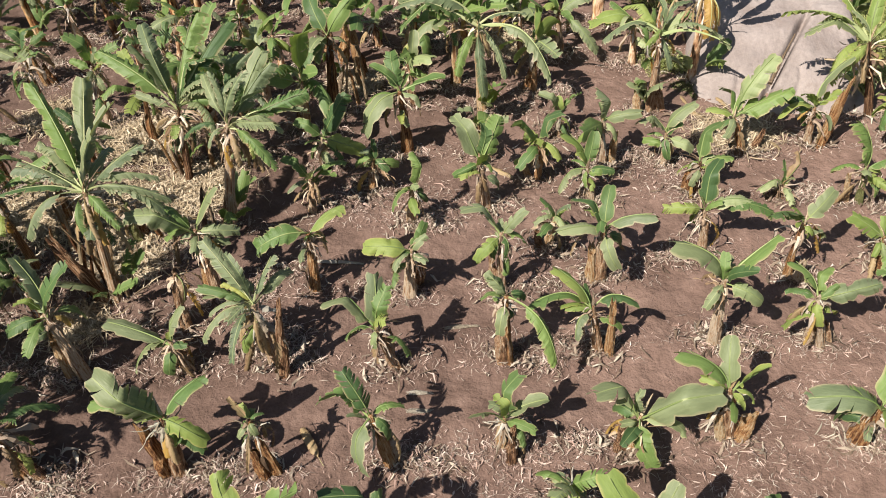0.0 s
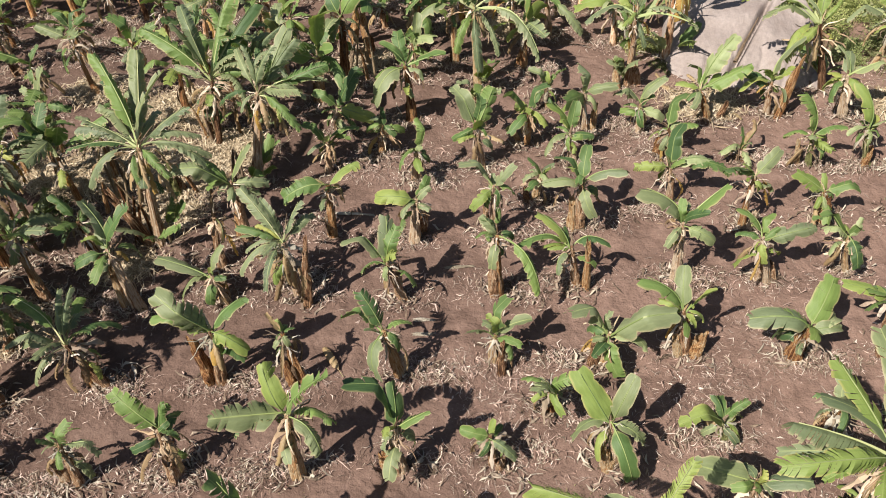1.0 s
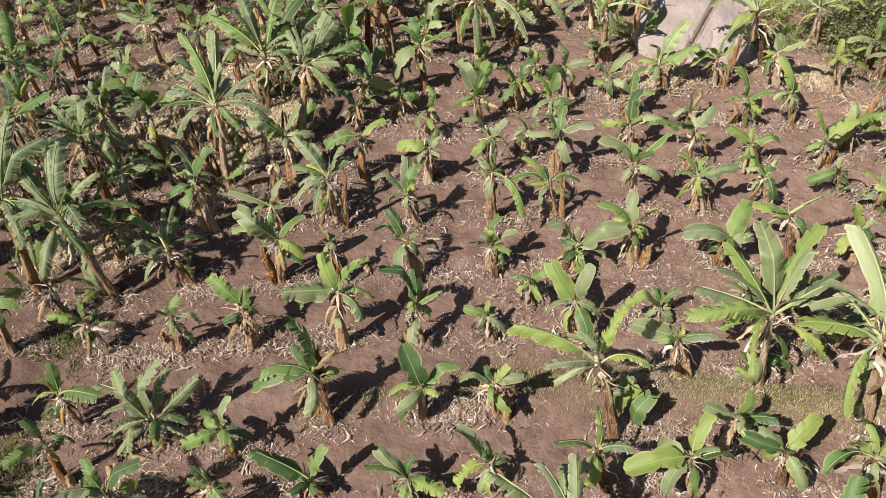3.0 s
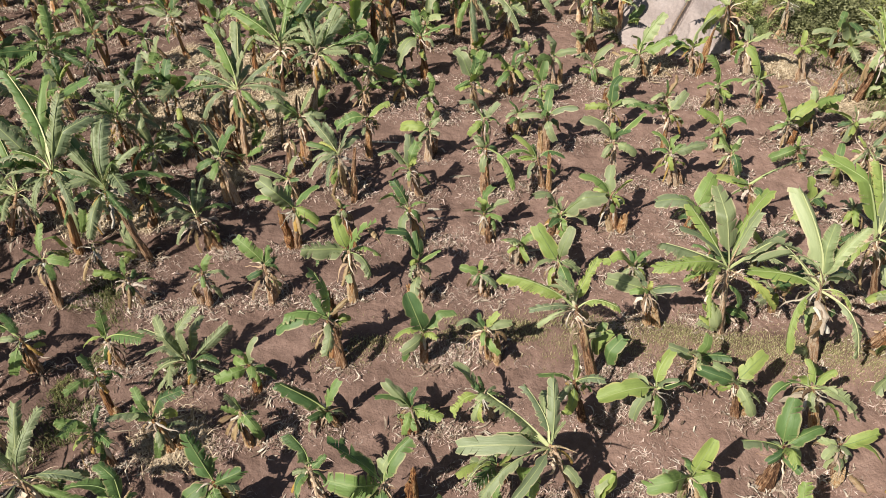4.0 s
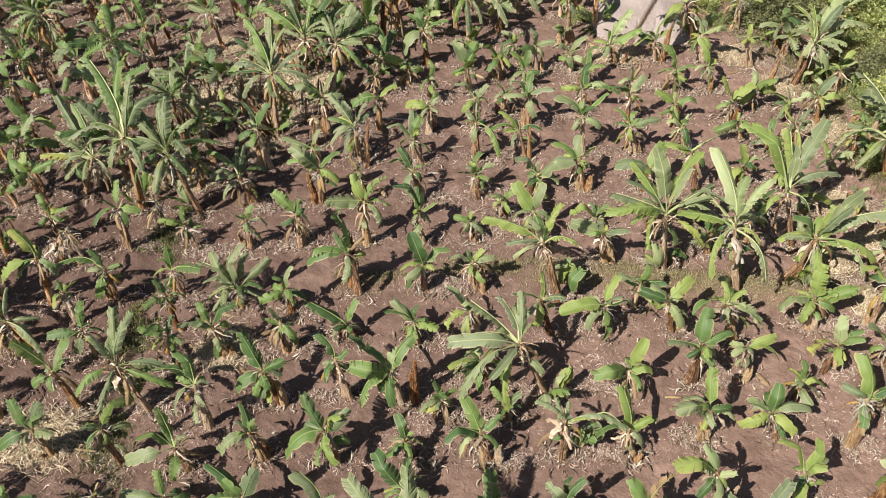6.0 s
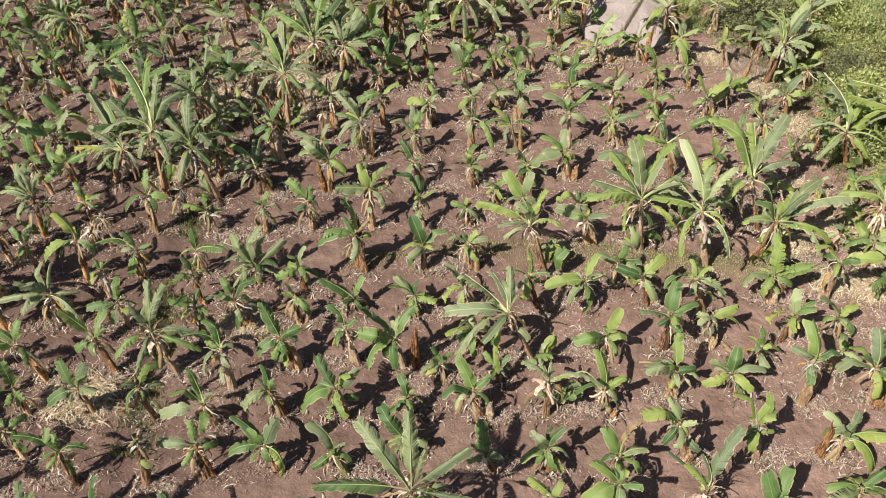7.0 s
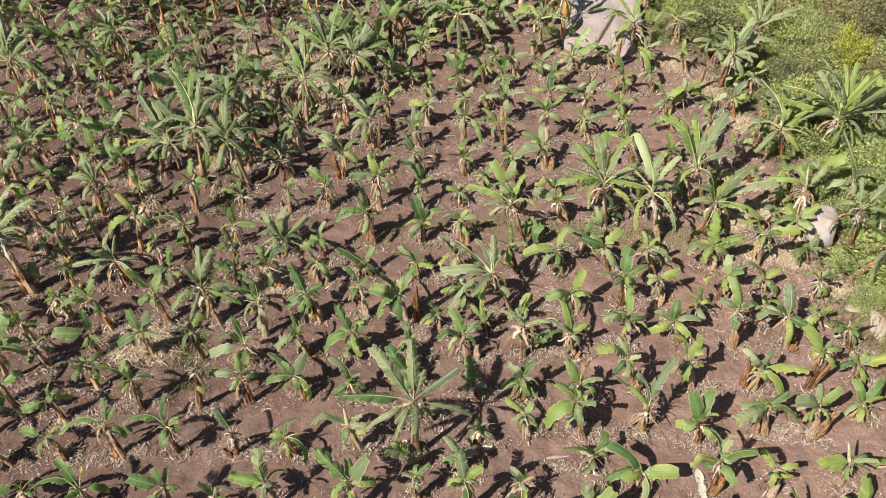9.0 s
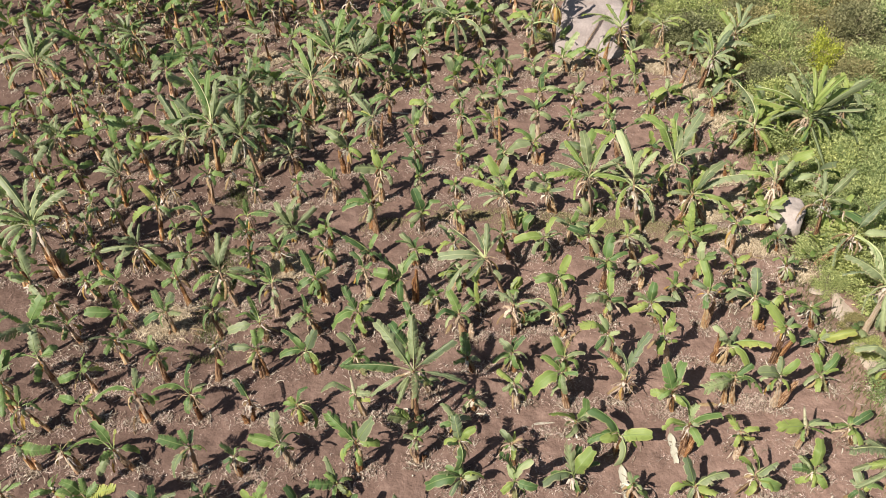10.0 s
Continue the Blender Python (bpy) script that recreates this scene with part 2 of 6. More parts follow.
def part(name, me, parent, m=None, label="", material=None):
    ob = new(name, me)
    ob.parent = parent
    if m is not None:
        ob.matrix_basis = m
    if material is not None:
        ob.material_slots[0].link = "OBJECT"
        ob.material_slots[0].material = material
    if label:
        tagged(ob, label)
    return ob


def value_noise(x, y, seed):
    """Smooth lattice noise in 0..1 for arrays."""
    xi, yi = np.floor(x).astype(np.int64), np.floor(y).astype(np.int64)
    fx, fy = x - xi, y - yi
    fx, fy = fx * fx * (3 - 2 * fx), fy * fy * (3 - 2 * fy)

    def h(a, b):
        k = (a * 374761393 + b * 668265263 + seed * 982451653) & 0x7FFFFFFF
        k = ((k ^ (k >> 13)) * 1274126177) & 0x7FFFFFFF
        return ((k ^ (k >> 16)) & 0xFFFF) / 65535.0
    a = h(xi, yi) * (1 - fx) + h(xi + 1, yi) * fx
    b = h(xi, yi + 1) * (1 - fx) + h(xi + 1, yi + 1) * fx
    return a * (1 - fy) + b * fy


def ground_z(x, y):
    """Height of the tilled soil: soft swells, clods, the grassy bank and the shallow ditch."""
    x, y = np.asarray(x, float), np.asarray(y, float)
    z = 0.10 * (value_noise(x * 0.45, y * 0.45, 1) - 0.5)
    z = z + 0.075 * (value_noise(x * 1.5 + y * 1.1, y * 1.5 - x * 1.1, 2) - 0.5)
    z = z + 0.060 * (value_noise(x * 3.1 - y * 1.7, y * 3.1 + x * 1.7, 3) - 0.5)
    bank_y = 10.75 + 0.25 * np.sin(x * 0.5)
    z = z + 0.16 * np.exp(-((y - bank_y) / 0.42) ** 2) * (1 / (1 + np.exp(-(x + 4.0)))) * (1 / (1 + np.exp(x - 10.5)))
    ditch_x = -8.9 + 0.10 * (12.0 - y)
    z = z - 0.18 * np.exp(-((x - ditch_x) / 0.35) ** 2) * (1 / (1 + np.exp(-(y - 2.5)))) * (1 / (1 + np.exp(2 * (y - 12.5))))
    far = np.exp(-np.maximum(0, np.hypot(x, y - 12) - 45) / 20)
    return z * far


# ---- ground ----
def build_ground():
    def steps(lo, hi, fine, reach):
        mid = list(np.arange(lo, hi + fine / 2, fine))
        out, d, c = [], fine, hi
        while c < reach:
            d *= 1.22
            c += d
            out.append(c)
        inn, d, c = [], fine, lo
        while c > -reach:
            d *= 1.22
            c -= d
            inn.append(c)
        return np.array(inn[::-1] + mid + out)
    xs, ys = steps(-21, 18, 0.13, 1500), steps(-3, 28, 0.13, 1500)
    gx, gy = np.meshgrid(xs, ys)
    z = ground_z(gx, gy)
    verts = np.stack([gx.ravel(), gy.ravel(), z.ravel()], 1)
    nx, ny = len(xs), len(ys)
    i = (np.arange(ny - 1)[:, None] * nx + np.arange(nx - 1)[None, :]).ravel()
    faces = np.stack([i, i + 1, i + nx + 1, i + nx], 1)
    me = bpy.data.meshes.new("ground")
    me.vertices.add(len(verts))
    me.vertices.foreach_set("co", verts.ravel())
    me.loops.add(faces.size)
    me.loops.foreach_set("vertex_index", faces.ravel().astype(np.int32))
    me.polygons.add(len(faces))
    me.polygons.foreach_set("loop_start", np.arange(0, faces.size, 4, dtype=np.int32))
    me.update(calc_edges=True)
    me.polygons.foreach_set("use_smooth", [True] * len(faces))
    me.materials.append(SOIL)
    me.validate()
    tagged(new("ground", me), "brown tilled plantation soil with clods and a low bank", "ground", kind="structure")


build_ground()


# ---- banana plants ----
rng = random.Random(7)


def blade_curve(s, arch):
    """Side view of a leaf from its foot (0, 0) to its tip (1, 0)."""
    k, e = (0.62, 1.2) if arch > 0.27 else (0.42, 1.8)
    y = s - (0.10 * max(0.0, s - k) if arch > 0.27 else 0.0)
    z = arch * (1 - abs((s - k) / (k if s < k else 1 - k)) ** e)
    return y, z


def blade_mesh(arch, tatter, fold, seed, soft=1.0, foot=0.13, strips=0):
    """One leaf of unit length and half width 1: oblong with a blunt end, a little twisted and buckled, torn into strips where tatter is high."""
    r = random.Random(seed)
    n = strips or 34 if tatter > 0.5 else 26 if tatter > 0.3 else 18
    verts, uvs, faces = [], [], []
    blunt = r.uniform(0.93, 1.0)
    taper = r.uniform(0.06, 0.22)
    skew = r.uniform(-0.05, 0.05)
    twist = r.uniform(-0.55, 0.55) * soft
    nod = r.uniform(0.0, 0.55) * soft if arch < 0.27 else 0.0
    waves = [(r.uniform(5, 11), r.uniform(0, 6.28), r.uniform(0.010, 0.026)), (r.uniform(14, 26), r.uniform(0, 6.28), r.uniform(0.004, 0.012))]
    kink = [(r.uniform(0.25, 0.95), r.uniform(0.02, 0.06), r.uniform(-0.26, 0.03)) for _ in range(5)]

    def width(s, side):
        q = (s - foot) / (1 - foot)
        if q <= 0:
            return 0.05
        k = 1.0 + skew * side
        for at, span, deep in kink:
            k += deep * math.exp(-((s - at - 0.04 * side) / span) ** 2)
        return max(0.05 if q < 0.5 else 0.03, min(1.0, (q / 0.13) ** 0.6) * max(0.0, 1 - (q * blunt) ** 8) ** 0.5 * (1.04 - taper * q)) * k

    def add(s, u, lift=0.0, pinch=0.0):
        wd = width(s, 1 if u > 0 else -1)
        y, z = blade_curve(min(1, s), arch)
        z -= nod * max(0.0, s - 0.62) ** 2
        sag = -fold * abs(u) ** 1.5 * min(1.0, wd * 1.2) * (0.55 + 0.6 * s)
        ripple = soft * abs(u) * sum(a * math.sin(s * f + p + (1.9 if u > 0 else 0)) for f, p, a in waves)
        turn = twist * (s - 0.25)
        verts.append((wd * u * (1 - pinch) * math.cos(turn), y + 0.06 * abs(u) * wd, z + sag + ripple + lift + (0.2 if foot < 0.2 else 0.09) * wd * u * math.sin(turn)))
        uvs.append((0.5 + 0.5 * u, s))
        return len(verts) - 1
    steps = [r.uniform(0.35, 1.65) if tatter > 0.3 else 1.0 for _ in range(n)]
    ss = [0.01]
    for q in steps:
        ss.append(ss[-1] + 0.99 * q / sum(steps))
    mid = [add(s, 0.0) for s in ss]
    for side in (-1, 1):
        half = [add(s, 0.5 * side) for s in ss]
        edge = [add(s, 1.0 * side) for s in ss]
        for i in range(n):
            a, b, c, d = mid[i], mid[i + 1], half[i + 1], half[i]
            e, f = edge[i + 1], edge[i]
            if 0.2 < ss[i] < 0.97 and r.random() < tatter:
                # a tear at the foot side of this strip; the strip hangs on its own
                drop, pin = -r.uniform(0.0, 0.10) * soft, r.choice((0.0, 0.0, 0.02, 0.05)) if strips else r.choice((0.0, 0.0, 0.03, 0.06, 0.16))
                g = (ss[i + 1] - ss[i]) * r.choice((0.04, 0.06, 0.1, 0.2) if strips else (0.06, 0.1, 0.16, 0.45))
                d = add(ss[i] + g * 0.4, 0.5 * side, drop * 0.25)
                f = add(ss[i] + g, 1.0 * side, drop, pin)
                e = add(ss[i + 1], 1.0 * side, drop, pin)
                edge[i + 1] = e
            q1, q2 = (a, b, c, d), (d, c, e, f)
            faces.append(q1 if side < 0 else q1[::-1])
            faces.append(q2 if side < 0 else q2[::-1])
    return mesh_from("leaf", verts, faces, LEAF, True, uvs)


def midrib_mesh(arch):
    verts, faces = [], []
    n, k = 10, 5
    for i in range(n + 1):
        s = 0.96 * i / n
        y, z = blade_curve(s, arch)
        rad = 0.024 * (1 - s) + 0.004
        for j in range(k):
            a = 2 * math.pi * j / k
            verts.append((rad * math.cos(a) * 3.2, y, z - 0.004 + rad * math.sin(a)))
    for i in range(n):
        for j in range(k):
            p, q = i * k + j, i * k + (j + 1) % k
            faces.append((p, q, q + k, p + k))
    faces.append(tuple(range(k))[::-1])
    faces.append(tuple(n * k + j for j in range(k)))
    return mesh_from("midrib", verts, faces, MIDRIB)


ARCHES = (0.04, 0.13, 0.24, 0.28)
BLADES = {(a, t): [blade_mesh(ARCHES[a], (0.03, 0.10, 0.34)[t], fold, 100 * a + 10 * t + k)
                   for k, fold in enumerate((0.10, -0.06, 0.16, 0.05, 0.08))]
          for a in range(4) for t in range(3)}
LONG_BLADES = {(a, t): [blade_mesh(ARCHES[a], (0.06, 0.32, 0.62)[t], fold, 500 + 100 * a + 10 * t + k, 0.5, 0.22)
                        for k, fold in enumerate((0.045, -0.03, 0.085, 0.025, 0.065))]
               for a in range(4) for t in range(3)}
COMBS = {a: [blade_mesh(ARCHES[a], 0.85, fold, 900 + 10 * a + k, 0.7, 0.22, 38)
             for k, fold in enumerate((0.05, 0.075, 0.03, 0.09))]
         for a in range(4)}
RIBS = [midrib_mesh(a) for a in ARCHES]


def stem_mesh(seed, cut):
    """A pseudostem of unit height and unit foot radius: overlapping sheaths that end in steps, ragged where cut."""
    r = random.Random(seed)
    k, n = 18, 12
    verts, faces = [], []
    ph = r.uniform(0, 6)
    ends = [(r.uniform(0.25, 0.9), r.uniform(0, 6.28), r.uniform(0.35, 1.2), r.uniform(0.12, 0.36)) for _ in range(9)]
    bow = r.uniform(-0.35, 0.35) * (0 if cut else 1)
    for i in range(n + 1):
        s = i / n
        for j in range(k):
            a = 2 * math.pi * j / k
            q = (0.80 - (0.12 if cut else 0.40) * s) * (1.0 + 0.25 * max(0, 1 - s / 0.14))
            for top, at, span, thick in ends:
                gap = abs((a - at + math.pi) % (2 * math.pi) - math.pi)
                if s < top and gap < span:
                    q += thick * (1 - gap / span) ** 0.4 * (0.6 + 0.4 * s / top)
            q *= 1 + r.uniform(-0.09, 0.09)
            z = s
            if cut and i == n:
                z += 0.14 * math.cos(a - ph) + r.uniform(-0.09, 0.12)
            verts.append((q * math.cos(a) + bow * math.sin(s * math.pi), q * math.sin(a), z))
    for i in range(n):
        for j in range(k):
            p, q = i * k + j, i * k + (j + 1) % k
            faces.append((p, q, q + k, p + k))
    top = n * k
    verts.append((0, 0, 0.86 if cut else 1.02))
    for j in range(k):
        faces.append((top + j, top + (j + 1) % k, len(verts) - 1))
    return mesh_from("stem", verts, faces, STEM, False)


STEMS = [stem_mesh(s, False) for s in range(9)]
CUTS = [stem_mesh(20 + s, True) for s in range(7)]


def sheath_mesh(seed):
    """A dry sheath ribbon that hangs from the top of the stem, unit length downwards."""
    r = random.Random(seed)
    n = 6
    verts, faces = [], []
    out = r.uniform(0.15, 0.5)
    for i in range(n + 1):
        s = i / n
        w = 0.10 * (1 - 0.6 * s) * r.uniform(0.7, 1.2)
        y = out * math.sin(s * 2.4) + 0.05
        z = 0.10 * math.sin(s * math.pi) - s
        x = 0.08 * math.sin(3 * s + seed)
        for u in (-1, -0.3, 0.4, 1):
            verts.append((x + u * w, y + 0.04 * (1 - u * u) + r.uniform(-0.015, 0.015), z + r.uniform(-0.02, 0.02)))
    for i in range(n):
        for j in range(3):
            p = i * 4 + j
            faces.append((p, p + 1, p + 5, p + 4))
    return mesh_from("dry_sheath", verts, faces, SHEATH)


SHEATHS = [sheath_mesh(40 + s) for s in range(7)]


def tuft_mesh(seed):
    """Dead leaf stalks and curled sheath ends round the top of a stem: some stick out, most hang."""
    r = random.Random(seed)
    verts, faces = [], []
    for b in range(26):
        a = r.uniform(0, 2 * math.pi)
        up = b < 10
        ln = r.uniform(0.12, 0.38) if up else r.uniform(0.14, 0.5)
        w = r.uniform(0.008, 0.018) if up else r.choice((0.010, 0.016, 0.024, 0.034, 0.048))
        rise = r.uniform(-0.1, 1.3) if up else r.uniform(-1.3, 0.2)
        turn = r.uniform(0.2, 0.9) if up else r.uniform(0.4, 1.6)
        pos = Vector((0.05 * math.cos(a), 0.05 * math.sin(a), r.uniform(-0.35, 0.02)))
        side = Vector((-math.sin(a), math.cos(a), 0))
        i0, n = len(verts), 6
        twist = r.uniform(-0.8, 0.8)
        for i in range(n + 1):
            s = i / n
            e = rise - turn * min(1.0, s * 1.5) + r.uniform(-0.45, 0.45)
            d = Vector((math.cos(a) * math.cos(e), math.sin(a) * math.cos(e), math.sin(e)))
            nrm = d.cross(side)
            q = twist * s * 2
            across = side * math.cos(q) + nrm * math.sin(q)
            k = w * (1.0 - 0.5 * s) * r.uniform(0.5, 1.4)
            a += r.uniform(-0.35, 0.35)
            verts.append(pos - across * k)
            verts.append(pos + nrm * k * 0.6)
            verts.append(pos + across * k)
            pos = pos + d * (ln / n)
        for i in range(n):
            for j in range(2):
                p = i0 + i * 3 + j
                faces.append((p, p + 1, p + 4, p + 3))
    return mesh_from("dead_leaf_tuft", verts, faces, TUFT, False)


TUFTS = [tuft_mesh(70 + s) for s in range(8)]


def spear_mesh():
    verts, faces = [], []
    k, n = 8, 6
    for i in range(n + 1):
        s = i / n
        rad = 0.055 * (1 - 0.55 * s) * (0.55 if i == n else 1)
        for j in range(k):
            a = 2 * math.pi * j / k
            verts.append((rad * math.cos(a), s, rad * math.sin(a) * 0.8))
    for i in range(n):
        for j in range(k):
            p, q = i * k + j, i * k + (j + 1) % k
            faces.append((p, p + k, q + k, q))
    faces.append(tuple(n * k + j for j in range(k)))
    return mesh_from("rolled_leaf", verts, faces, SPEAR)


SPEAR_MESH = spear_mesh()
BASES = []


def along(foot, head, twist=0.0):
    """Rotation that brings +z onto the way from foot to head."""
    d = (Vector(head) - Vector(foot)).normalized()
    return d.to_track_quat("Z", "Y").to_matrix().to_4x4() @ pose(0, 0, 0, 0, 0, twist)


def leaf_frame(origin, az, el, roll):
    """Axes of a leaf: +y along it, +z as upright as can be, then rolled."""
    a, e = radians(az), radians(el)
    y = Vector((math.cos(a) * math.cos(e), math.sin(a) * math.cos(e), math.sin(e)))
    up = Vector((0, 0, 1)) - y * y.z
    if up.length < 0.1:
        up = Vector((-math.cos(a), -math.sin(a), 0))
    up.normalize()
    x = y.cross(up)
    m = Matrix((x, y, up)).transposed().to_4x4()
    return Matrix.Translation(origin) @ m @ pose(0, 0, 0, 0, roll, 0)


def add_leaf(parent, origin, az, el, length, flags, big, warm, ribbed=True):
    r = rng
    if "w" in flags:
        m = leaf_frame(origin, az, el, 0) @ Matrix.Diagonal((1.2, length, 1.2, 1))
        part("rolled_leaf", SPEAR_MESH, parent, m, "pale rolled young leaf")
        return
    arch = 2 if "d" in flags else r.choice((0, 1, 1, 3)) if el > 15 else r.choice((1, 3, 2))
    t = r.choice((0, 1, 1, 1, 2) if warm > 0.55 else (1, 1, 1, 2, 2)) if not big else r.choice((1, 2, 2) if warm < 0.5 else (0, 0, 1, 1, 2))
    if "b" in flags:
        t = 2
    blades = LONG_BLADES if big or length > 1.35 else BLADES
    me = r.choice(COMBS[arch] if big == 1 and r.random() < (0.65 if warm < 0.5 else 0.5) else blades[(arch, t)])
    half = length * r.uniform(0.160, 0.220)
    if big:
        half = min(0.19 if warm < 0.5 else 0.235, length * r.uniform(0.075, 0.115) * (1.0 if warm < 0.5 else 1.1)) if big == 1 else min(0.15, length * r.uniform(0.04, 0.065))
    half = max(0.06, min(0.235, half))
    if "b" in flags:
        half *= 0.65
    if warm < 0.15 and not big:
        half *= 0.92
        me = r.choice(LONG_BLADES[(arch, r.choice((1, 2, 2)))])
    if el < 5 and length > 1.3:
        half *= 0.6
        me = r.choice(LONG_BLADES[(2, 2)])
    roll = r.uniform(-38, 38) if big else r.uniform(-48, 48)
    m = leaf_frame(origin, az, el, roll) @ Matrix.Diagonal((half, length, length, 1))
    if "y" in flags:
        mat = LEAF_YELLOW
    elif "o" in flags:
        mat = LEAF_OCHRE
    elif "b" in flags:
        mat = LEAF_DRY
    elif big:
        mat = r.choice((LEAF_GREY, LEAF_GREY, LEAF_GREY, LEAF) if warm < 0.6 else (LEAF_PALE, LEAF_GREY, LEAF_BRIGHT, LEAF_GREY)) if warm < 1.0 or big < 2 else r.choice((LEAF_BRIGHT, LEAF_BRIGHT, LEAF_GREY))
    else:
        mat = LEAF_BRIGHT if r.random() < 0.08 + 0.26 * warm * warm else LEAF_PALE if r.random() < 0.25 * warm * warm else r.choice((LEAF, LEAF, LEAF_GREY) if warm > 0.35 else (LEAF, LEAF, LEAF, LEAF_GREY))
    label = {"y": "yellowing leaf", "b": "dry brown leaf", "o": "ochre dying leaf"}.get(flags[:1], "")
    leaf = part("leaf", me, parent, m, label, mat)
    if ribbed:
        part("midrib", RIBS[arch], leaf, None, "", None if big else MIDRIB_GREEN)


def raised(az, el, length, k):
    """The same leaf turned upwards and towards the near side of the field by k of its length."""
    a, e = radians(az), radians(el)
    v = Vector((math.cos(a) * math.cos(e), math.sin(a) * math.cos(e) - 0.7 * k, math.sin(e) + 0.7 * k)) * length
    return math.degrees(math.atan2(v.y, v.x)), math.degrees(math.asin(v.z / v.length)), v.length


def plant(x, y, lean, height, leaves, stumps=(), ribs=9):
    """One banana plant: stem from its foot to its crown, leaves given by heading, rise and length, cut stumps beside it."""
    r = rng
    z = float(ground_z(x, y))
    longest = max([l[2] for l in leaves] or [0])
    big = 2 if longest > 3 and x > 10 else 1 if longest > 1.45 else 0
    warm = min(1.0, max(0.0, (x + 8) / 16))
    tall = height > 1.9
    if big:
        what = "tall mature banana plant with long torn leaves standing in soil"
    elif len(leaves) < 2 or all("b" in (l[3] if len(l) > 3 else "") for l in leaves):
        what = "banana plant cut back to a bare dry stem"
    else:
        what = "young banana plant with broad green leaves and dry brown sheaths"
    ob = tagged(new("banana_plant"), what, "banana plant", "banana plants in the field")
    ob.location = (x, y, z)
    BASES.append((x, y, 0.30 if not big else 0.5))
    head = Vector((lean, r.uniform(-0.06, 0.06), height - z))
    rad = min(0.135, 0.062 + 0.030 * height) * r.uniform(0.85, 1.15) * (0.78 if x < -7 else 0.8 if big else 0.95)
    low = Vector((0, 0, -0.10))
    m = Matrix.Translation(low) @ along(low, head, r.uniform(0, 360)) @ Matrix.Diagonal((rad, rad, (head - low).length, 1))
    part("stem", r.choice(STEMS), ob, m, "", r.choice((STEM, STEM, STEM_ORANGE, STEM_ORANGE, STEM_GREEN if height < 1.1 else STEM, STEM)) if abs(lean) < 0.6 else STEM)
    for i, l in enumerate(leaves):
        az, el, length = l[0], l[1], l[2]
        if el > -10 and "d" not in (l[3] if len(l) > 3 else ""):
            az, el, length = raised(az, el, length, r.uniform(0.0, 0.3 if big else 0.65))
        o = head + Vector((r.uniform(-0.03, 0.03), r.uniform(-0.03, 0.03), r.uniform(-0.10, 0.02)))
        add_leaf(ob, o, az, el, min(2.5, length * 0.88) if big == 1 else length * (0.78 if big else 0.97), l[3] if len(l) > 3 else "", big, warm, i < ribs)
    if big:
        mean = sum(l[2] for l in leaves) / len(leaves)
        for _ in range(14 if big == 2 else 9 if warm < 0.4 else 2):
            rise = r.uniform(-30, 70)
            add_leaf(ob, head, r.uniform(0, 360), rise, mean * r.uniform(0.65, 0.95), "d" if rise < 0 else "", big, warm, False)
    if 1 < len(leaves) < 7 and not big:
        mean = sum(l[2] for l in leaves) / len(leaves)
        start = r.uniform(0, 360)
        for k in range(7 - len(leaves)):
            rise = r.uniform(-60, 0) if k % 3 else r.uniform(0, 60)
            o = head - Vector((0, 0, r.uniform(0.0, 0.16)))
            add_leaf(ob, o, start + 137 * k, rise, mean * r.uniform(0.50, 0.85), "d" if rise < 0 else "", big, warm, False)
    if len(leaves) > 1:
        for _ in range(r.choice((1, 1, 2))):
            o = Vector((0, 0, 0)).lerp(head, r.uniform(0.55, 0.85))
            add_leaf(ob, o, r.uniform(0, 360), r.uniform(-45, 25), r.uniform(0.35, 0.62), r.choice(("d", "d", "d", "d", "", "yd")), False, warm, False)
    for _ in range(r.choice((1, 2, 2)) + (warm < 0.4) if not big else 6 if warm < 0.4 else 3):
        o = head - Vector((0, 0, r.uniform(0.0, 0.3)))
        ln = min(head.z * 0.8, r.uniform(0.4, 0.8) * (1.5 if big else 1))
        am = r.randrange(1, 3)
        m = leaf_frame(o, r.uniform(0, 360), r.uniform(-72, -40), r.uniform(-40, 40)) @ Matrix.Diagonal((r.uniform(0.03, 0.075), ln, ln, 1))
        part("dead_leaf", r.choice(LONG_BLADES[(am, 2)]), ob, m, "dead brown leaf hanging at the stem", r.choice((LEAF_DRY, LEAF_DRY, LEAF_DRY, LEAF_DRY, LEAF_DRY, LEAF_OCHRE)))
    q = r.uniform(0.85, 1.35) * (1.4 if big else 1.0)
    part("dead_leaf_tuft", r.choice(TUFTS), ob, Matrix.Translation(head - Vector((0, 0, 0.03))) @ pose(0, 0, 0, 0, 0, r.uniform(0, 360)) @ Matrix.Diagonal((q, q, min(q, height * 0.95), 1)))
    for _ in range(1 if not big else 2):
        ln = r.uniform(0.22, 0.5) * (1.5 if big else 1)
        m = leaf_frame(head - Vector((0, 0, r.uniform(0, 0.12))), r.uniform(0, 360), r.uniform(15, 80), 0) @ Matrix.Diagonal((0.42, ln, ln, 1))
        part("dry_petiole", RIBS[r.randrange(3)], ob, m, "", r.choice((SHEATH, SHEATH, PITH)))
    for _ in range(2 if tall and not big else 1):
        k = r.uniform(0.45, 1.0)
        ln = min(height * k * 0.95, r.uniform(0.25, 0.8))
        m = Matrix.Translation(low.lerp(head, k)) @ pose(0, 0, 0, 0, 0, r.uniform(0, 360)) @ Matrix.Diagonal((r.uniform(0.35, 0.8), 0.4, ln, 1))
        part("dry_sheath", r.choice(SHEATHS), ob, m)
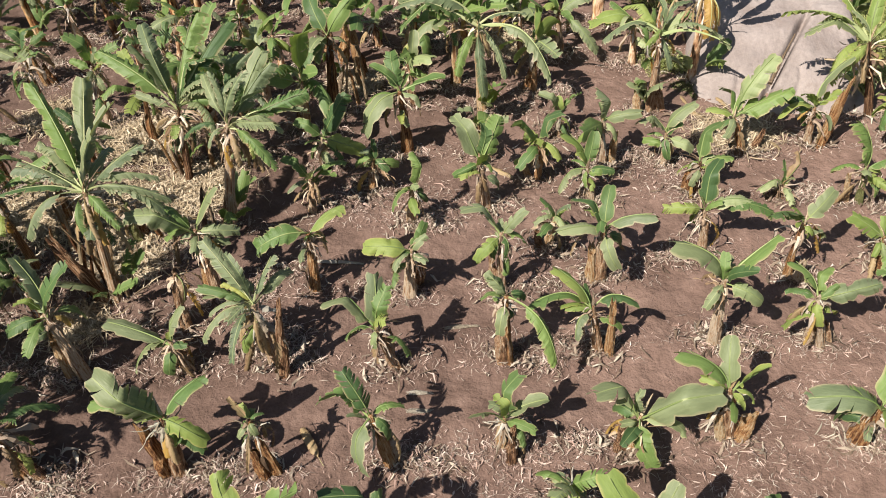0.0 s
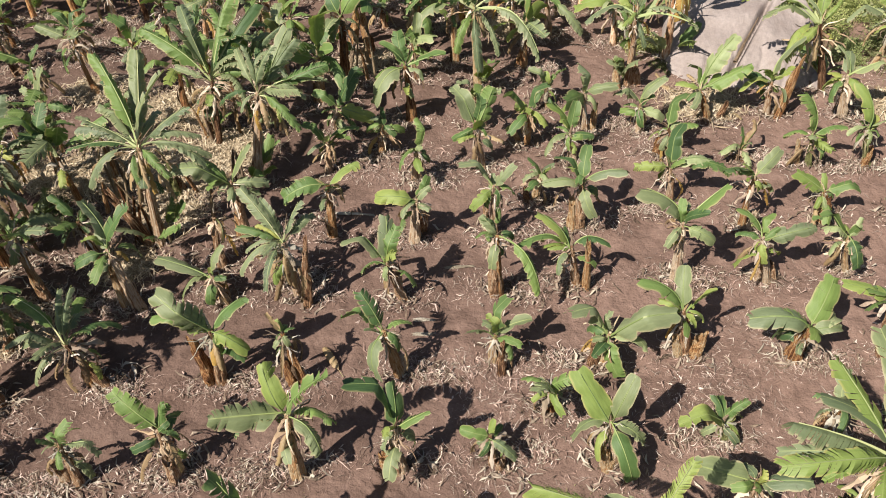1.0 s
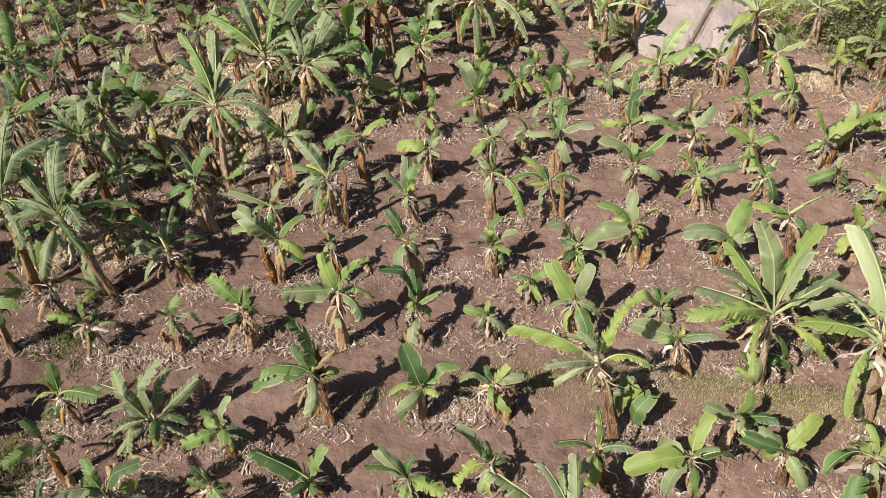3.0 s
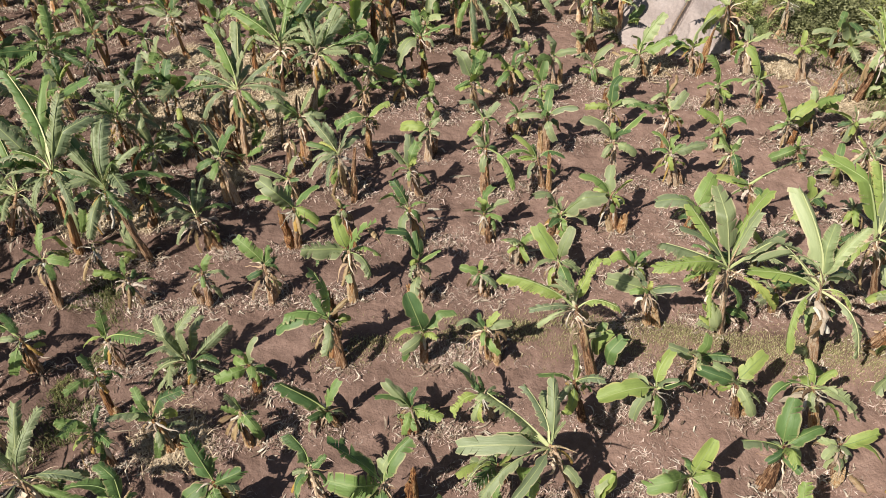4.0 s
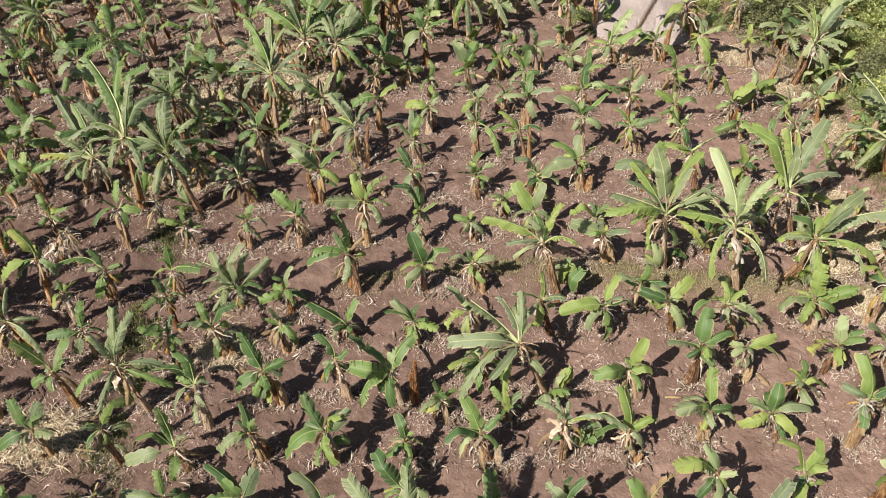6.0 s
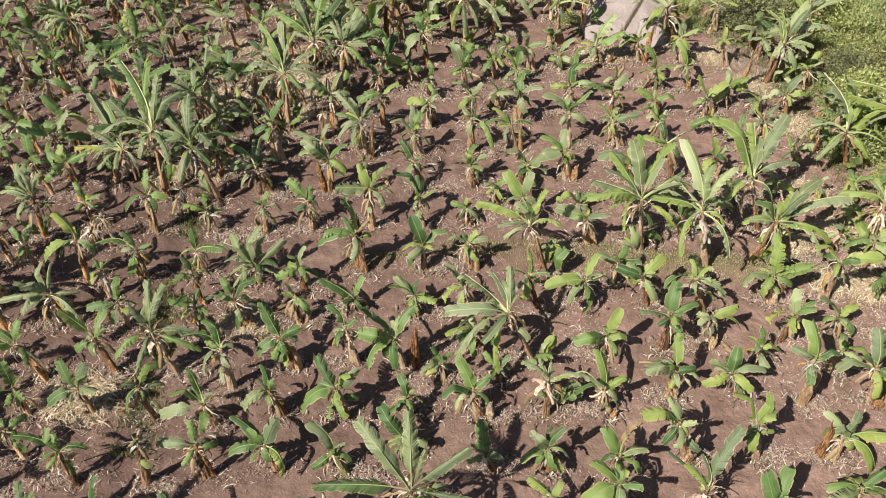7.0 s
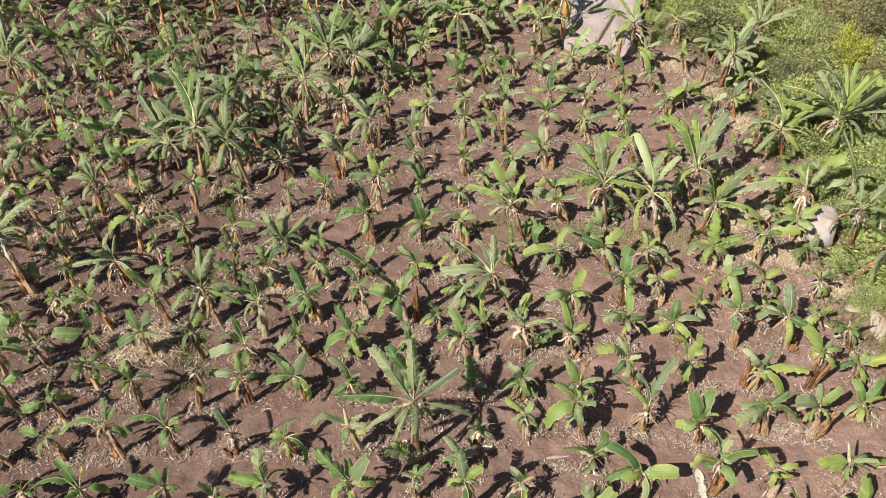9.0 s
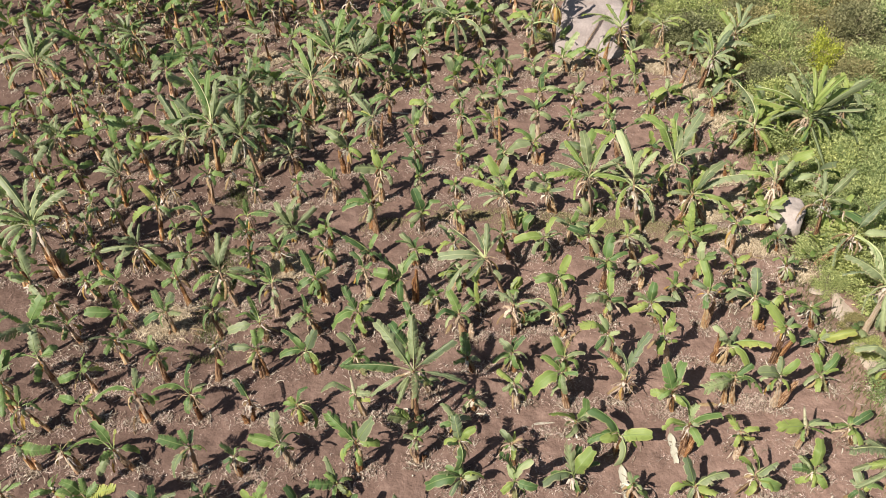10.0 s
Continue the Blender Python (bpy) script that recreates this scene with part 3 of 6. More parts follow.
    if big and height > 1.5:
        for _ in range(2):
            a = r.uniform(0, 360)
            o = Vector((0.28 * math.cos(radians(a)), 0.28 * math.sin(radians(a)), 0.02))
            for k in range(3):
                add_leaf(ob, o + Vector((0, 0, 0.3)), a + r.uniform(-90, 90), r.uniform(30, 75), r.uniform(0.5, 0.95), "", False, warm, False)
    stumps = list(stumps)
    if not big and not stumps and r.random() < 0.45:
        a = r.uniform(0, 6.28)
        stumps.append((0.17 * math.cos(a), 0.15 * math.sin(a), r.uniform(-0.15, 0.12), r.uniform(0.18, 0.75)))
    for dx, dy, tx, h in stumps:
        foot = Vector((dx, dy, -0.08))
        top = Vector((dx + tx, dy, h))
        q = min(0.13, rad * r.uniform(0.9, 1.15))
        m = Matrix.Translation(foot) @ along(foot, top, r.uniform(0, 360)) @ Matrix.Diagonal((q, q, (top - foot).length, 1))
        part("cut_stump", r.choice(CUTS), ob, m, "cut stump of an older stem", r.choice((STEM, STEM_ORANGE, STEM_ORANGE, STEM)))
    return ob


# heading and rise of each leaf in degrees, length in metres; y yellow, b brown, d drooping, w rolled
plant(-12.21, -2.98, 0.11, 1.58, [(26, 20, 0.66), (136, 36, 0.59)])
plant(-9.35, -3.10, -0.16, 1.60, [(153, 27, 0.89), (93, 45, 0.68), (21, 16, 1.20, "y"), (45, 33, 0.78)])
plant(-7.38, -2.99, -0.22, 1.43, [(150, 29, 0.78), (83, 44, 0.69), (24, 18, 0.78)])
plant(-4.58, -2.74, -0.03, 1.32, [(145, 32, 0.62), (64, 40, 0.67)])
plant(-12.31, -1.40, -0.12, 1.37, [(39, 29, 0.59), (2, -2, 1.23), (-161, -14, 0.48, "d")])
plant(-10.83, -1.42, -0.19, 1.27, [(38, 28, 0.55, "b"), (161, 21, 0.34)])
plant(-9.10, -1.23, -0.36, 1.21, [(140, 34, 1.07), (81, 44, 0.69, "y"), (178, 6, 1.26, "d"), (-127, -37, 0.91, "d")])
plant(-7.20, -1.13, 0.20, 1.55, [(122, 41, 0.61), (166, 17, 0.90), (-122, -38, 1.08, "d"), (-4, -8, 0.37, "d")])
plant(-4.08, -0.86, -0.22, 1.39, [(103, 44, 1.10), (172, 11, 1.04), (-59, -41, 0.30, "d")])
plant(-2.47, -1.65, -0.03, 0.70, [(120, 41, 0.90), (177, 7, 0.75)])
plant(-1.96, -0.84, 0.00, 1.68, [(143, 33, 1.21), (50, 35, 1.01), (-142, -29, 0.62, "d")])
plant(1.22, -0.77, -0.04, 2.00, [(109, 43, 0.81), (41, 31, 0.73), (-170, -6, 0.51, "d"), (-90, -44, 0.89, "d")])
plant(1.31, -1.44, -0.04, 0.91, [(167, 16, 0.70), (9, 5, 0.71), (-167, -9, 1.16, "d")])
plant(2.95, -1.54, -0.07, 1.05, [(129, 39, 1.03), (56, 38, 0.94), (-148, -25, 0.55, "d")])
plant(4.75, -1.06, -0.06, 0.73, [(110, 43, 1.07), (56, 38, 1.13), (-174, -2, 1.00)])
plant(6.55, -1.35, -0.10, 0.88, [(118, 42, 0.43), (60, 39, 0.32)])
plant(8.54, -1.24, -0.23, 0.78, [(117, 42, 1.01), (24, 19, 1.08), (-168, -8, 0.83)])
plant(10.34, -0.95, -0.27, 1.05, [(143, 33, 0.76), (105, 44, 1.01), (-14, -17, 0.83, "d"), (36, 28, 0.80), (-125, -37, 0.58, "d")])
plant(14.80, -1.23, -1.25, 2.86, [(173, 10, 1.93), (-170, -6, 1.63), (160, 22, 1.42), (-152, -22, 1.66, "d"), (126, 40, 1.33), (50, 35, 1.23)])
plant(-12.34, 0.05, -0.61, 1.35, [(164, 19, 0.48), (-98, -44, 0.91, "d"), (97, 44, 0.70), (0, -4, 0.72)])
plant(-10.77, 0.46, -0.42, 1.01, [(30, 23, 0.22, "y"), (170, 13, 0.81, "d"), (-116, -40, 0.59, "d")])
plant(-9.19, 0.56, -0.07, 1.64, [(-171, -5, 1.37, "d"), (89, 44, 0.78), (47, 34, 0.58), (173, 11, 0.43)])
plant(-0.18, -0.45, -0.01, 1.35, [(39, 29, 0.54), (171, 13, 0.40)])
plant(3.00, -0.27, -0.22, 1.19, [(141, 34, 0.64), (28, 21, 0.39, "b")])
plant(6.28, 0.41, -0.10, 0.85, [(-170, -6, 1.05, "d"), (9, 4, 1.01), (144, 32, 1.29), (-87, -45, 0.98, "d")])
plant(8.28, 0.31, -0.12, 1.81, [(118, 42, 0.89), (26, 20, 0.92), (-170, -5, 0.92)], [(0.05, 0.00, 0.14, 1.07)])
plant(10.05, 0.41, -0.19, 1.21, [(141, 34, 0.74), (11, 7, 0.55), (-118, -40, 0.49, "d")])
plant(12.22, -0.47, -0.22, 0.77, [(140, 34, 0.80), (80, 44, 1.08), (-44, -36, 0.66, "d")])
plant(-12.78, 1.83, -0.17, 1.62, [(103, 44, 1.02), (-165, -11, 1.31, "d"), (17, 13, 0.69)])
plant(-7.51, 0.74, -0.05, 1.48, [(85, 44, 0.98), (179, 5, 1.22, "d"), (-103, -43, 0.46, "d")])
plant(-5.74, 0.79, 0.08, 1.25, [(133, 37, 0.92)])
plant(-3.92, 0.82, -0.22, 1.00, [(176, 8, 0.48, "d"), (-35, -32, 0.98, "d"), (55, 37, 0.78)])
plant(-1.98, 1.15, -0.29, 1.45, [(100, 44, 0.60, "w"), (179, 5, 1.09), (154, 26, 0.53), (24, 19, 0.50)])
plant(-0.31, 1.06, -0.01, 2.84, [(139, 35, 2.25), (95, 45, 1.96), (69, 42, 1.11), (33, 26, 1.79), (178, 6, 2.26), (-5, -9, 1.88, "d"), (-155, -20, 1.70, "d"), (-140, -30, 0.84, "d"), (140, 34, 1.20)])
plant(3.08, 1.95, -0.23, 1.18, [(151, 28, 0.73), (57, 38, 0.46), (-27, -27, 0.45, "d"), (-151, -22, 0.46, "d")])
plant(4.73, 1.88, -0.38, 1.88, [(149, 30, 0.87), (-151, -22, 1.21, "d"), (82, 44, 0.40), (-79, -44, 0.76, "d"), (11, 7, 0.50)])
plant(4.86, 0.97, 0.02, 0.67, [(163, 19, 0.96), (65, 41, 0.86)])
plant(8.19, 1.91, -0.23, 1.21, [(118, 42, 1.00), (68, 42, 1.00), (-175, -1, 0.77)])
plant(11.98, 0.72, -0.10, 1.33, [(107, 44, 0.69, "w"), (-178, 2, 1.03), (17, 13, 0.65)])
plant(13.85, 1.02, -0.37, 0.85, [(28, 22, 0.88), (-177, 1, 0.82)])
plant(-9.20, 2.30, 0.06, 1.42, [(165, 18, 1.13), (108, 43, 0.75), (10, 5, 0.70, "d"), (-145, -26, 0.68, "d")])
plant(-7.36, 2.31, 0.37, 2.13, [(-158, -16, 0.27, "b"), (81, 43, 0.29, "b")])
plant(-5.70, 2.65, -0.13, 1.42, [(179, 5, 1.00, "d"), (98, 44, 0.69), (16, 11, 0.34, "d")])
plant(-4.07, 2.91, -0.17, 1.14, [(148, 30, 1.10), (59, 39, 0.86), (-170, -6, 0.94, "d"), (-43, -35, 0.91, "d")])
plant(-2.24, 2.83, -0.27, 1.04, [(126, 40, 1.03), (-148, -24, 0.64, "d"), (34, 26, 0.48)])
plant(-0.55, 3.45, -0.23, 0.78, [(138, 35, 1.12), (77, 43, 0.70), (-166, -9, 0.44, "d")])
plant(1.48, 3.20, -0.22, 0.87, [(99, 44, 0.93), (152, 27, 0.47), (-7, -11, 0.46, "d")])
plant(2.89, 3.27, -0.08, 1.13, [(145, 32, 0.74), (54, 36, 0.67), (-162, -13, 0.77, "d"), (-68, -43, 0.61, "d"), (-11, -15, 0.55)])
plant(4.78, 3.03, -0.23, 1.15, [(129, 39, 0.86), (19, 13, 0.70), (63, 40, 1.14, "b")])
plant(6.51, 2.23, -0.01, 1.28, [(106, 44, 1.00), (59, 38, 1.94)], [(-0.18, 0.05, 0.29, 1.15)])
plant(10.26, 2.35, -0.25, 1.43, [(-169, -7, 1.19), (34, 26, 0.72), (-16, -18, 1.02, "d"), (176, 8, 0.82)], [(-0.32, -0.02, -0.11, 0.89)])
plant(11.62, 2.31, -0.23, 1.61, [(174, 10, 0.92), (38, 29, 0.76)], [(0.09, 0.00, 0.21, 1.20)])
plant(13.56, 2.98, -0.45, 0.86, [(121, 41, 0.86), (43, 32, 0.89), (-158, -17, 0.69, "d"), (20, 15, 0.53)])
plant(15.10, 3.11, 0.25, 1.59, [(171, 13, 1.74), (-163, -12, 1.17), (83, 44, 1.49)])
plant(-12.68, 3.69, -0.23, 1.13, [(-178, 2, 1.16), (132, 38, 0.44), (-79, -44, 0.40, "d")])
plant(-11.17, 4.15, -0.01, 1.19, [(179, 5, 0.98), (99, 44, 0.82), (-62, -42, 0.50, "d")])
plant(-9.43, 4.30, -0.03, 1.27, [(120, 41, 0.90), (63, 40, 0.82), (-156, -18, 0.88, "d")])
plant(-7.65, 4.19, -0.07, 1.54, [(165, 18, 0.29), (-121, -39, 0.79, "d"), (59, 39, 0.65)])
plant(-5.98, 4.09, -0.08, 1.12, [(124, 40, 1.05), (41, 30, 0.46), (-165, -10, 1.16, "d"), (167, 16, 0.91)])
plant(-4.20, 4.56, -0.26, 1.11, [(110, 43, 0.71), (-150, -23, 0.81, "d"), (58, 38, 0.42)])
plant(-2.51, 4.55, -0.10, 1.40, [(126, 40, 0.99), (40, 29, 0.82), (-154, -20, 1.11, "d")])
plant(-0.71, 4.74, -0.12, 0.84, [(115, 42, 0.77), (-145, -26, 0.60, "d"), (37, 28, 0.32)])
plant(1.16, 4.74, -0.25, 1.24, [(125, 40, 0.92), (36, 27, 0.63), (-143, -28, 0.68, "d"), (-174, -1, 0.84)])
plant(2.87, 4.90, -0.05, 1.65, [(119, 41, 0.68), (3, -1, 0.81), (1, -3, 1.58), (81, 43, 0.53)])
plant(6.52, 3.72, -0.56, 1.80, [(124, 40, 0.70), (171, 12, 1.12), (-136, -32, 0.66, "d"), (-35, -32, 0.39, "d")], [(-0.11, -0.02, 0.07, 1.07)])
plant(8.27, 3.90, -0.40, 1.66, [(137, 36, 0.96), (63, 40, 0.85), (-122, -38, 0.49, "d")])
plant(10.20, 3.91, -0.05, 1.12, [(133, 37, 0.85), (55, 37, 0.80), (9, 5, 1.28, "y"), (-35, -32, 1.11, "d")], [(-0.28, 0.07, -0.12, 1.31)])
plant(11.91, 4.08, -0.05, 2.03, [(143, 33, 1.08), (57, 38, 0.40)], [(0.11, 0.05, 0.28, 1.21)])
plant(13.62, 4.54, -0.22, 0.87, [(154, 26, 0.54), (20, 15, 1.10, "y")])
plant(-14.67, 5.20, -0.10, 1.49, [(106, 44, 1.25), (173, 10, 0.85, "d")])
plant(-11.13, 5.42, -0.50, 1.38, [(154, 26, 0.71), (69, 41, 0.71), (-170, -6, 1.02, "d")])
plant(-9.32, 5.72, -0.10, 1.62, [(143, 33, 1.06), (62, 39, 0.74)])
plant(-7.44, 5.69, -0.34, 1.83, [(74, 43, 1.51, "d")])
plant(-5.84, 5.29, 0.07, 1.84, [(169, 14, 1.16, "d"), (129, 39, 1.00), (-132, -35, 0.84, "d"), (11, 7, 0.41)])
plant(-4.20, 6.17, -0.24, 1.34, [(122, 41, 1.14), (25, 20, 0.79), (-151, -23, 0.81, "d"), (-56, -40, 0.46, "d")], [(0.10, -0.07, -0.03, 0.94)])
plant(-1.08, 6.30, -0.20, 1.38, [(150, 28, 1.30), (172, 11, 1.02), (57, 38, 1.05), (-143, -29, 1.13, "d"), (-87, -45, 0.90, "d")], [(0.32, 0.04, 0.02, 1.44)])
plant(4.63, 5.10, -0.28, 1.03, [(106, 44, 1.15), (-170, -5, 0.83, "d"), (23, 17, 0.70), (-35, -32, 0.47, "d")])
plant(6.42, 5.64, -0.18, 1.24, [(95, 45, 0.98), (-179, 3, 0.97), (7, 4, 0.58)])
plant(8.14, 5.73, -0.38, 1.11, [(87, 44, 0.83), (166, 17, 0.76), (-161, -14, 0.84, "d"), (12, 8, 0.86)])
plant(9.82, 5.60, -0.26, 1.99, [(106, 44, 1.08), (14, 9, 0.63), (164, 19, 0.63, "d"), (-14, -17, 0.46, "d")], [(0.05, 0.00, 0.04, 1.35)])
plant(11.74, 5.75, -0.46, 1.62, [(93, 44, 1.07), (-175, -1, 1.05)])
plant(13.73, 5.75, -0.33, 1.05, [(165, 18, 0.82), (29, 23, 0.61), (-168, -8, 0.49)])
plant(15.49, 5.53, -0.05, 2.65, [(155, 26, 2.04), (74, 43, 2.06), (25, 19, 0.98), (-141, -29, 1.48, "d"), (-100, -44, 1.84, "d")])
plant(-14.54, 6.79, -0.21, 2.90, [(128, 39, 2.29), (96, 45, 1.84), (67, 41, 2.16), (37, 28, 2.09), (168, 16, 1.51), (179, 5, 1.41), (-163, -12, 1.48, "d"), (123, 41, 1.09), (35, 27, 1.62), (68, 42, 1.45)], [(-0.38, 0.04, 0.12, 1.87)])
plant(-11.34, 7.39, -0.15, 1.21, [(110, 43, 1.22), (-156, -19, 1.28, "d"), (-173, -3, 1.48), (-28, -28, 1.47, "d"), (-6, -10, 0.62)])
plant(-9.44, 7.33, -0.06, 1.13, [(95, 45, 0.80), (-172, -4, 0.87), (-127, -37, 1.18, "d"), (24, 18, 0.34)])
plant(-5.90, 7.42, -0.14, 1.24, [(36, 27, 1.00), (175, 8, 0.78), (131, 38, 0.79)])
plant(-2.43, 6.33, -0.20, 1.68, [(129, 39, 0.76), (-123, -38, 0.62, "d"), (40, 30, 0.43)], [(-0.13, 0.07, -0.02, 0.82)])
plant(2.59, 6.77, -0.81, 1.95, [(149, 29, 1.92), (90, 44, 1.43), (-179, 3, 1.94), (-161, -15, 1.94, "d"), (-144, -28, 2.23, "d"), (171, 12, 1.22), (-105, -43, 1.86, "d"), (121, 41, 1.34), (56, 38, 0.68)])
plant(4.58, 6.87, -0.06, 1.04, [(65, 41, 0.88), (-174, -2, 0.95), (5, 1, 0.64)])
plant(6.39, 7.26, -0.12, 1.51, [(83, 44, 0.99), (172, 11, 0.94), (26, 20, 0.85)], [(-0.15, 0.02, 0.02, 0.98)])
plant(7.84, 7.56, -0.35, 1.18, [(21, 16, 0.78), (-7, -11, 0.84, "d"), (171, 13, 0.42)])
plant(-11.40, 9.09, 0.30, 1.93, [(134, 37, 1.00, "y"), (-151, -22, 1.18, "d"), (-14, -17, 0.52, "d"), (103, 44, 0.41, "y")])
plant(-4.34, 7.74, -0.01, 1.17, [(130, 39, 0.47), (-39, -34, 0.69, "d")])
plant(-2.54, 8.33, -0.22, 0.51, [(156, 24, 1.16), (64, 40, 0.73), (-143, -28, 0.59, "d")])
plant(-0.84, 8.24, -0.11, 0.82, [(166, 17, 0.78), (140, 34, 0.80), (-4, -8, 0.67), (66, 41, 0.51)])
plant(0.79, 8.66, -0.25, 0.90, [(145, 31, 0.95), (-152, -22, 0.75, "d"), (-93, -44, 0.54, "y")])
plant(2.72, 8.70, -0.33, 1.39, [(171, 12, 0.78), (89, 44, 0.81), (12, 8, 0.60), (-106, -43, 0.67, "d")])
plant(4.35, 8.67, -0.29, 1.27, [(66, 41, 0.84), (-170, -6, 1.26), (-135, -33, 0.78, "d"), (0, -4, 0.85)])
plant(6.02, 8.92, -0.31, 1.33, [(168, 14, 0.84), (39, 29, 0.87), (-53, -39, 0.82, "d"), (153, 26, 0.67)])
plant(7.65, 8.66, -0.51, 1.54, [(102, 44, 0.57), (43, 32, 0.54), (-24, -24, 1.11, "d"), (-165, -11, 0.94, "d"), (-92, -44, 0.49, "d")])
plant(9.76, 7.73, 0.05, 1.19, [(88, 44, 0.82), (38, 28, 0.70), (-170, -6, 0.83, "y")])
plant(11.53, 8.04, -0.32, 0.81, [(151, 28, 0.86), (30, 23, 0.66), (-36, -32, 0.67, "d")])
plant(14.58, 8.91, 0.93, 1.77, [(43, 32, 2.13), (5, 1, 1.48), (-53, -40, 2.07, "d"), (-57, -41, 2.93, "d")])
plant(-9.59, 9.39, 0.02, 1.21, [(178, 5, 1.40), (19, 15, 0.45), (-102, -43, 0.78, "d")], [(-0.19, 0.03, 0.08, 0.67)])
plant(-7.69, 9.61, -0.13, 0.97, [(100, 45, 0.73), (6, 2, 1.00), (-163, -13, 0.56, "d"), (143, 33, 0.50)])
plant(-5.84, 9.35, -0.11, 0.60, [(152, 27, 1.49), (134, 37, 1.45), (79, 44, 1.54), (37, 29, 1.41), (-156, -19, 1.23, "d"), (-163, -13, 1.02, "d"), (170, 13, 1.18), (150, 29, 0.75)])
plant(-2.68, 9.85, -0.18, 1.69, [(109, 44, 1.07), (-169, -7, 1.16, "d"), (178, 6, 0.91), (35, 27, 0.62, "b")], [(-0.17, 0.26, 0.12, 1.84)])
plant(-0.79, 10.08, -0.02, 1.11, [(119, 42, 0.98), (31, 24, 0.88), (-173, -3, 0.68, "d"), (-134, -34, 0.76, "d")])
plant(0.68, 10.22, -0.13, 1.20, [(49, 35, 0.45), (173, 11, 0.68), (12, 9, 0.62)], [(0.18, -0.05, -0.03, 0.78)])
plant(3.01, 9.89, -0.60, 2.27, [(164, 18, 1.87), (62, 40, 1.30), (-178, 2, 1.12), (-161, -15, 1.00, "d"), (4, 1, 0.98), (96, 45, 0.49, "w")])
plant(7.96, 10.34, -0.60, 2.64, [(111, 43, 2.45), (52, 36, 1.70), (167, 15, 1.72), (172, 12, 1.80), (158, 23, 0.43, "d"), (-18, -20, 0.87, "d"), (-124, -38, 1.67, "d"), (-48, -38, 1.84, "d"), (145, 32, 1.41), (78, 43, 1.60)])
plant(9.72, 9.22, -0.13, 1.19, [(93, 44, 0.94), (16, 11, 1.13), (-164, -11, 1.04), (-128, -36, 0.72, "d"), (-15, -18, 0.62, "d")])
plant(11.44, 9.42, -0.13, 1.69, [(160, 22, 0.89), (8, 3, 1.12), (-16, -19, 0.58, "d")])
plant(13.26, 9.51, -0.18, 0.91, [(-169, -7, 0.84), (-1, -5, 0.71), (55, 37, 0.61)])
plant(14.95, 10.30, -0.28, 2.21, [(93, 45, 1.26), (38, 29, 1.87), (146, 31, 1.26), (-3, -7, 0.92, "d")])
plant(-13.45, 10.92, 0.15, 1.72, [(169, 14, 1.05, "d"), (125, 40, 1.49), (174, 10, 1.26, "d"), (61, 39, 1.07)])
plant(-11.99, 11.47, 0.02, 1.24, [(118, 42, 0.71), (20, 16, 0.57)])
plant(-9.87, 11.30, 0.20, 1.72, [(101, 44, 0.88), (-3, -7, 0.65, "d"), (-151, -23, 0.90, "d")])
plant(-7.76, 11.47, -0.22, 0.94, [(171, 12, 0.69), (89, 45, 0.53), (-59, -41, 0.38, "d")])
plant(-6.23, 11.54, 0.12, 1.20, [(57, 39, 0.53), (-5, -8, 0.69), (-163, -13, 0.29, "d")])
plant(-4.62, 11.79, -0.09, 1.18, [(148, 30, 0.89), (79, 44, 0.52), (37, 29, 0.27)])
plant(-2.67, 11.88, 0.03, 1.72, [(120, 42, 0.86), (41, 31, 1.01), (-177, 0, 1.04), (-34, -31, 0.77, "d"), (-165, -11, 0.84, "d")])
plant(4.40, 11.25, -0.22, 1.38, [(70, 42, 0.29, "y"), (10, 7, 0.72), (171, 12, 0.99)], [(0.22, 0.04, -0.20, 0.67)])
plant(6.09, 11.20, -0.31, 2.22, [(136, 36, 1.87), (107, 44, 2.13), (57, 39, 2.18), (167, 15, 1.81), (-178, 2, 1.88), (-167, -10, 1.12, "d"), (12, 8, 1.77), (4, 0, 1.58, "d"), (27, 22, 1.70), (-29, -28, 1.51, "yd"), (150, 28, 1.66), (60, 40, 1.54)])
plant(6.31, 11.53, -0.18, 0.42, [(122, 41, 0.59), (-13, -16, 0.73)])
plant(9.69, 10.97, 0.23, 1.68, [(42, 31, 2.02), (20, 15, 2.47), (178, 6, 1.02), (-88, -44, 1.53, "d"), (-24, -25, 1.86, "d"), (-11, -14, 1.98)])
plant(10.63, 11.07, -0.67, 1.47, [(179, 4, 1.05, "d"), (147, 31, 1.11), (-83, -44, 1.19, "d"), (1, -3, 0.77), (65, 41, 1.00)], [(-1.18, -0.10, 0.37, 0.91)])
plant(13.44, 11.54, -0.27, 1.93, [(87, 44, 1.03, "w"), (32, 24, 1.09), (132, 38, 0.98), (172, 12, 1.63)])
plant(-10.05, 13.14, 0.21, 2.78, [(97, 44, 2.52), (121, 41, 3.21), (161, 21, 1.07), (80, 44, 2.09), (-122, -39, 1.07, "d"), (-164, -12, 1.57), (119, 42, 1.87), (-41, -35, 0.96, "d")])
plant(-8.10, 13.00, -0.48, 2.40, [(139, 35, 3.61), (105, 44, 2.02), (95, 45, 1.89), (144, 32, 1.87), (-167, -9, 1.86, "d"), (166, 17, 1.36), (-84, -44, 0.66, "d"), (68, 42, 1.07)], [(-0.34, 0.15, 0.06, 1.20)])
plant(-1.02, 12.04, -0.04, 1.24, [(147, 31, 1.10), (27, 22, 0.65), (93, 45, 0.77), (-130, -36, 0.40, "d")])
plant(0.47, 12.25, -0.08, 0.71, [(172, 11, 0.53), (78, 44, 0.32), (-25, -25, 0.57, "d"), (-124, -38, 0.36, "d")])
